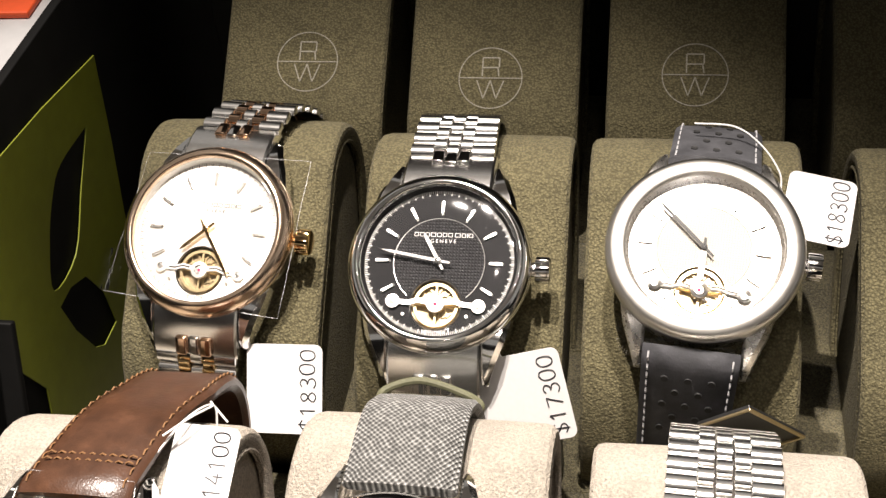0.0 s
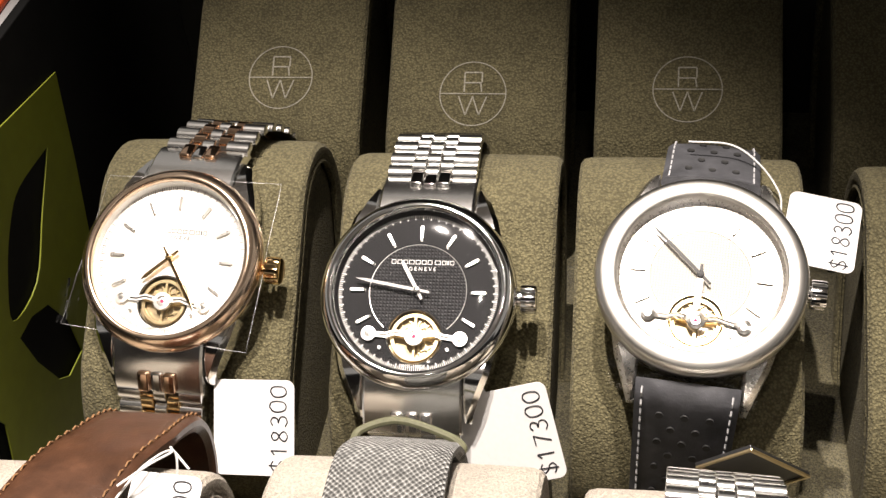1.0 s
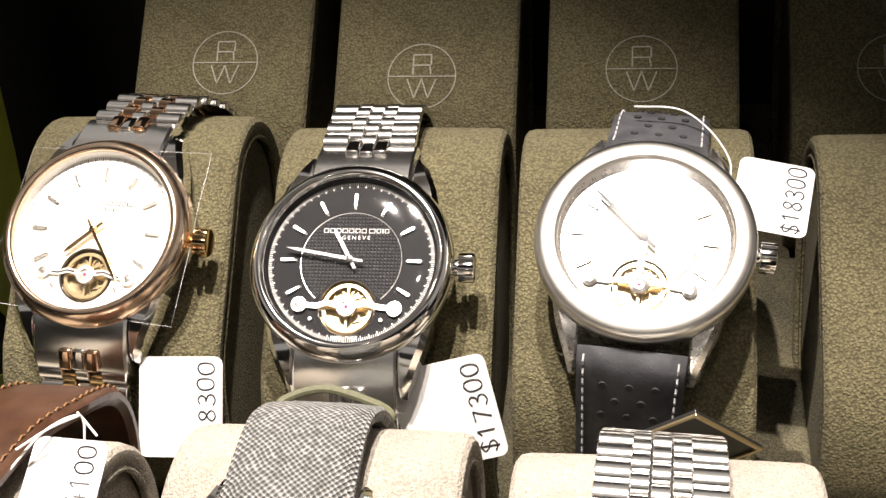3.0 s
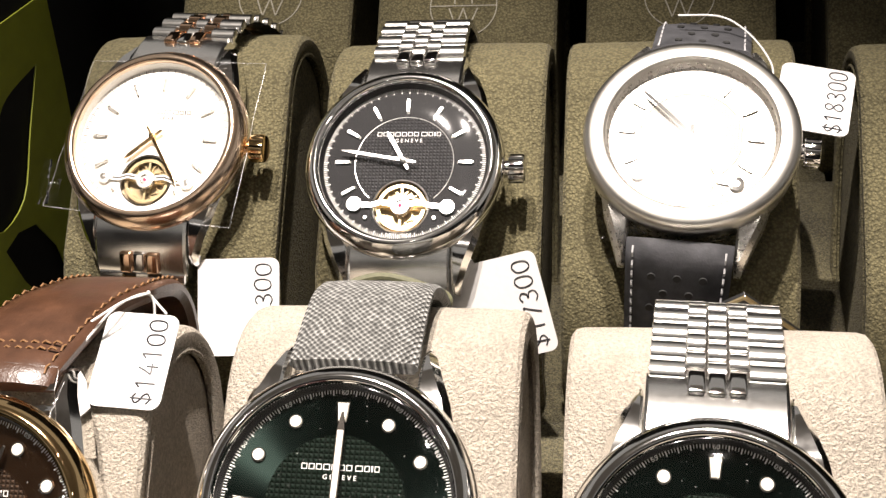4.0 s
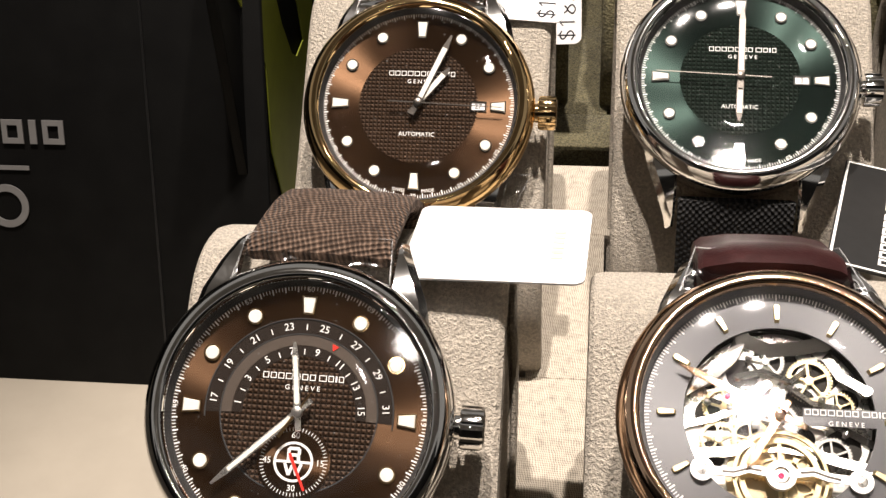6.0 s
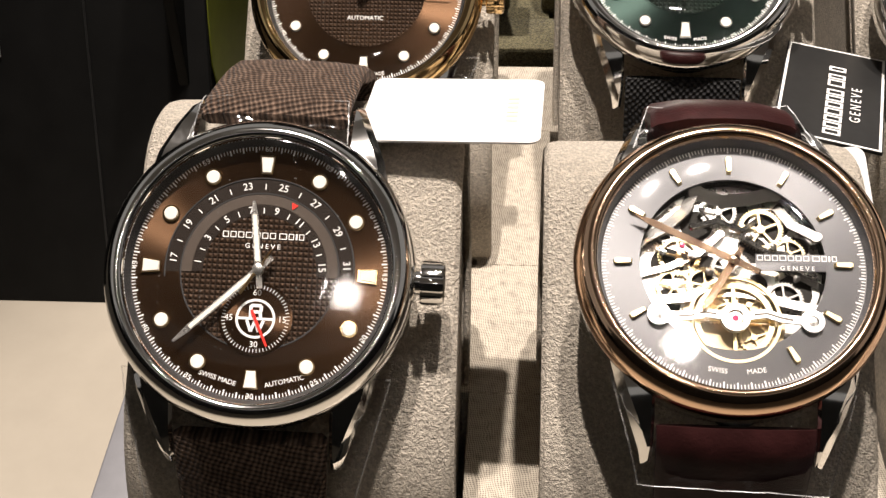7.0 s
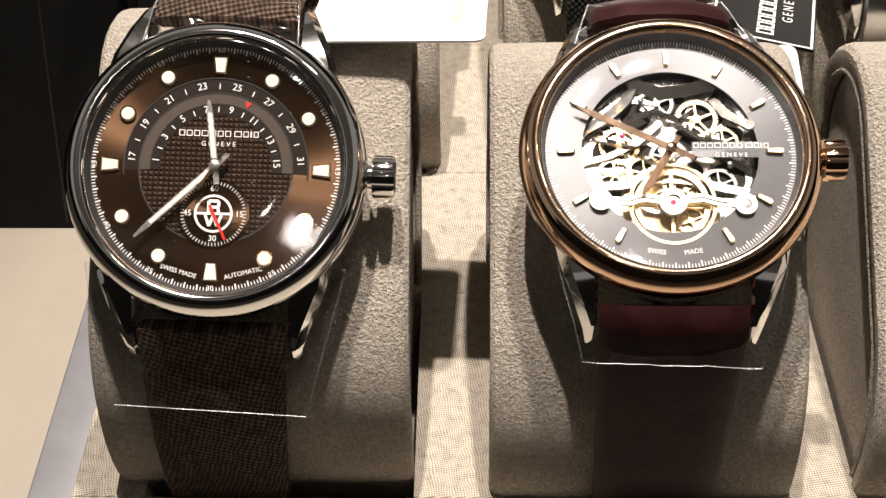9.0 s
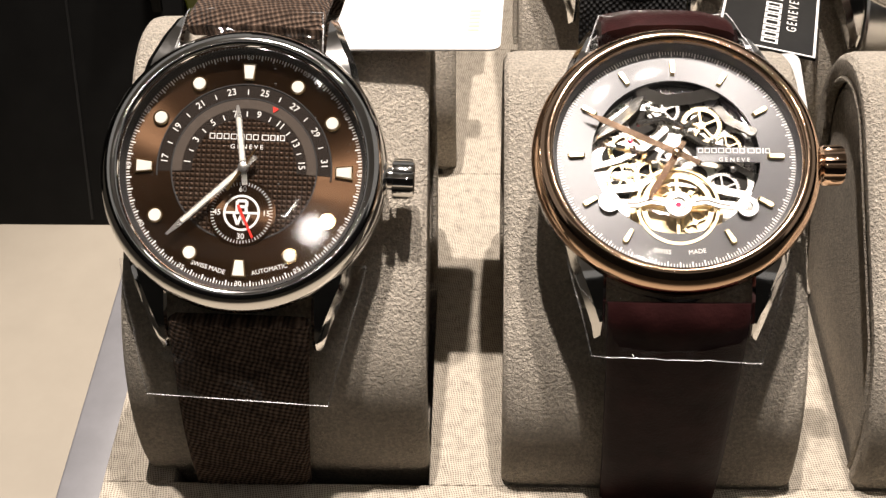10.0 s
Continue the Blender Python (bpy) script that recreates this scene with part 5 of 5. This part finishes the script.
def by_corners(tr, br, left):
    """Pose of a card whose right edge runs from br up to tr and that reaches towards left."""
    tr, br, left = Vector(tr), Vector(br), Vector(left)
    up = (tr - br).normalized()
    side = (br - left)
    side = (side - up * side.dot(up)).normalized()
    n = side.cross(up)
    return Matrix((side, up, n)).transposed().to_4x4(), (tr + br) / 2, (tr - br).length / MM


def corner_tag(tr, br, left, w, text, label, size=4.6, inset_x=4.0, faint=False):
    rot, mid, h = by_corners(tr, br, left)
    centre = mid - rot.col[0].xyz * w / 2 * MM
    return price_tag(Matrix.Translation(centre) @ rot, w, h, text, label, size, (w / 2 - inset_x, 0), faint)


corner_tag((-0.0478, 0.1880, 0.1120), (-0.0472, 0.1745, 0.0970), (-0.0640, 0.1760, 0.0970), 18, "$18300", "white price tag under the two-tone watch", 5.0, 3.6)
corner_tag((0.0047, 0.1891, 0.1140), (0.0100, 0.1790, 0.0965), (-0.0100, 0.1790, 0.0950), 20, "$17300", "white price tag under the black dial watch", 5.0, 3.6)
corner_tag((0.0694, 0.2281, 0.1301), (0.0662, 0.2110, 0.1255), (0.0500, 0.2120, 0.1270), 15, "$18300", "white price tag beside the perforated strap", 4.6, 3.4)
corner_tag((-0.0498, 0.1433, 0.1352), (-0.0503, 0.1275, 0.1288), (-0.0605, 0.1262, 0.1290), 12.5, "$14100", "white price tag on the brown leather strap", 4.2, 3.4)
corner_tag((-0.0434, 0.0693, 0.1282), (-0.0443, 0.0464, 0.1327), (-0.0672, 0.0440, 0.1328), 27, "", "white price tag with faded writing on the textile strap", 4.0, 4.5, True)
corner_tag((0.0085, 0.0690, 0.1165), (0.0100, 0.0580, 0.1085), (-0.0100, 0.0580, 0.1100), 17, "", "white price tag behind the skeleton watch", 4.0, 5.5, True)


def thread(points, label):
    t = tagged(part("tag_thread", tube(spline([Vector(p) for p in points], 8), 0.00022, 6), THREAD), label, "thread")
    return t


thread([(-0.063, 0.138, 0.1385), (-0.0585, 0.142, 0.1395), (-0.0565, 0.147, 0.1370), (-0.0580, 0.150, 0.1345), (-0.0545, 0.1475, 0.1320)], "white cotton thread of the price tag")
thread([(-0.064, 0.136, 0.1360), (-0.0600, 0.1425, 0.1382), (-0.0572, 0.1490, 0.1350), (-0.0560, 0.1450, 0.1310)], "white cotton thread of the price tag")
thread([(0.0330, 0.2360, 0.1402), (0.0420, 0.2352, 0.1400), (0.0480, 0.2320, 0.1372), (0.0520, 0.2280, 0.1330), (0.0525, 0.2250, 0.1298)], "white cotton thread of the price tag")

# black maker's card that leans beside the green dial watch
corner = Vector((0.0026, 0.1072, 0.1124))
across = Vector((0.965, -0.245, -0.080)).normalized()
down = Vector((-0.22, -0.92, 0.12))
down = (down - across * down.dot(across)).normalized()
face = across.cross(-down)
card_rot = Matrix((across, -down, face)).transposed().to_4x4()
cw, ch = 18.0, 36.0
c = thing("makers_card", Matrix.Translation(corner + across * cw / 2 * MM + down * ch / 2 * MM) @ card_rot,
          "black card with a thin white border beside the watch", "card")
part("card", prism(rounded(cw, ch, 0.2), -0.25, 0.25), CARD_BLACK, c)
o = [(-cw / 2 + 0.25, -ch / 2 + 0.25), (cw / 2 - 0.25, -ch / 2 + 0.25), (cw / 2 - 0.25, ch / 2 - 0.25), (-cw / 2 + 0.25, ch / 2 - 0.25)]
part("border", disc_with_holes(o, [[(x * (1 - 0.9 / cw), y * (1 - 0.9 / ch)) for x, y in o]], 0.3, 0.06), PRINT_WHITE, c, "thin white border line")
x = -12.0
for wide in (2.0, 2.0, 2.0, 2.3, 2.1, 2.0, 2.0, 0.6, 2.6, 1.8, 0.6, 1.8):
    if wide > 1:
        box = [(x, -1.5), (x + wide, -1.5), (x + wide, 1.5), (x, 1.5)]
        bm = disc_with_holes(box, [[(x + 0.45, -1.05), (x + wide - 0.45, -1.05), (x + wide - 0.45, 1.05), (x + 0.45, 1.05)]], 0.32, 0.06)
        bm.transform(Matrix.Translation((0.0005, -0.0035, 0)) @ pose(0, 0, 0, 0, 0, 90))
        part("name_block", bm, PRINT_WHITE, c)
    x += wide + 0.4
part("town_name", lettering("G E N E V E", 2.6 * MM, Matrix.Translation((4.2 * MM, -3.0 * MM, 0.3 * MM)) @ pose(0, 0, 0, 0, 0, 90), 0.00003), PRINT_WHITE, c)

# bronze edged card behind the link bracelet, one corner up
apex = Vector((0.0445, 0.1690, 0.1204))
e1 = Vector((0.0145, 0.0100, -0.0200)).normalized()
e2 = Vector((-0.80, 0.05, -0.55))
e2 = (e2 - e1 * e2.dot(e1)).normalized()
c = thing("makers_card", Matrix.Translation(apex + e1 * 0.012 + e2 * 0.006) @ Matrix((e1, -e2, e1.cross(-e2))).transposed().to_4x4(), "dark card with a bronze edge behind the bracelet", "card")
part("card", prism(rounded(24, 12, 0.2), -0.3, 0.3), CARD_BLACK, c)
part("border", disc_with_holes(rounded(24, 12, 0.2), [rounded(22.4, 10.4, 0.2)], 0.75, 0.4), BRASS, c, "bronze edge")

# keeper loop of the grey textile strap
KEEPER = plain("olive_cord", (0.10, 0.10, 0.055), 0.7, 0.2, 1500)
loop = spline([Vector(p) for p in ((-0.029, 0.162, 0.123), (-0.028, 0.166, 0.123), (-0.021, 0.168, 0.124), (-0.012, 0.166, 0.123), (-0.008, 0.163, 0.123), (-0.01, 0.162, 0.12))], 8)
tagged(part("strap_keeper", tube(loop, 0.0008, 8), KEEPER), "olive cord keeper loop round the grey strap", "strap keeper")

# ---------------- boxes on the shelf ----------------
# leaning black sign with white lettering
lean = math.degrees(math.atan2(0.042, 0.108))
b = thing("sign_box", pose(-0.130, 0.155, SHELF_Z) @ pose(0, 0, 0, -lean), "leaning black board sign with white lettering on the shelf", "sign")
part("board", block(-0.28, 0.0, 0.0, 0.0025, 0.0, 0.118, 0.0006), BOX_BLACK, b)
part("fold_line", block(-0.0325, -0.0318, -0.0004, 0.0004, 0.002, 0.116), CARD_BLACK, b)
x = -13.95
for wide in (8.5, 6, 2.0, 6):
    bm = sign_blocks([wide], 6.6, 1.8, 1.5, 0.0, 0.4)
    bm.transform(Matrix.Translation((-0.0700 + (x + wide / 2) * MM, -0.0002, 0.0740)) @ pose(0, 0, 0, 90))
    part("name_block", bm, SIGN_GREY, b)
    x += wide + 1.8
bm = bmesh.new()
prism([(-12, -0.6), (9, -0.6), (9, 0.6), (-12, 0.6)], 0, 0.3, bm)
lathe([(4.2, 0), (6.2, 0), (6.2, 0.3), (4.2, 0.3)], 32, bm, (1.5, -11, 0), True)
prism([(-12, 20.5), (-2, 20.5), (-2, 21.7), (-12, 21.7)], 0, 0.3, bm)
bm.transform(Matrix.Translation((-0.0760, -0.0002, 0.0638)) @ pose(0, 0, 0, 90))
part("white_mark", bm, SIGN_GREY, b)

# upright black panel with a lime green print
b = thing("poster_stand", pose(-0.1355, 0.160, SHELF_Z), "upright black poster board with a lime green print", "poster")
part("board", block(-0.003, 0.0, 0.018, 0.24, 0.0, 0.153, 0.0004), BOX_BLACK, b)
green = [(285, 125), (280, 99), (273, 71), (262, 45), (250, 22), (205, 18), (200, 45), (207, 70), (196, 92), (183, 112), (207, 111), (213, 135), (226, 134), (250, 131)]
eye_a = [tuple(p) for p in spline([Vector(p) for p in ((269, 112), (250, 113), (241, 109), (232, 100), (226, 88), (242, 87), (256, 100), (269, 112))], 4)][:-1]
eye_b = [(226, 82), (234, 82), (243, 78), (249, 66), (250, 53), (240, 53), (235, 57), (229, 70)]
bm = disc_with_holes(green, [eye_a, eye_b], 0.5, 0.4)
bm.transform(Matrix(((0, 0, 1, 0.0003), (1, 0, 0, -0.160), (0, 1, 0, -SHELF_Z), (0, 0, 0, 1))))
part("green_print", bm, LIME, b, "lime green printed leaf shape")
b = thing("gift_box", pose(-0.1400, 0.240, SHELF_Z), "black box with a grey top behind the panel", "box")
part("body", block(-0.20, -0.001, 0.0, 0.22, 0.0, 0.1445, 0.0008), BOX_BLACK, b)
part("top_panel", block(-0.20, -0.001, 0.0, 0.22, 0.1447, 0.146, 0.0004), BOX_GREY, b, "plain grey top panel")
b = thing("leaflet", pose(-0.1995, 0.338, SHELF_Z + 0.1462) @ pose(0, 0, 0, 0, 0, 2), "orange red leaflet on the box", "leaflet")
part("sheet", block(-0.05, 0.05, -0.06, 0.06, 0.0, 0.002, 0.0005), ORANGE, b)
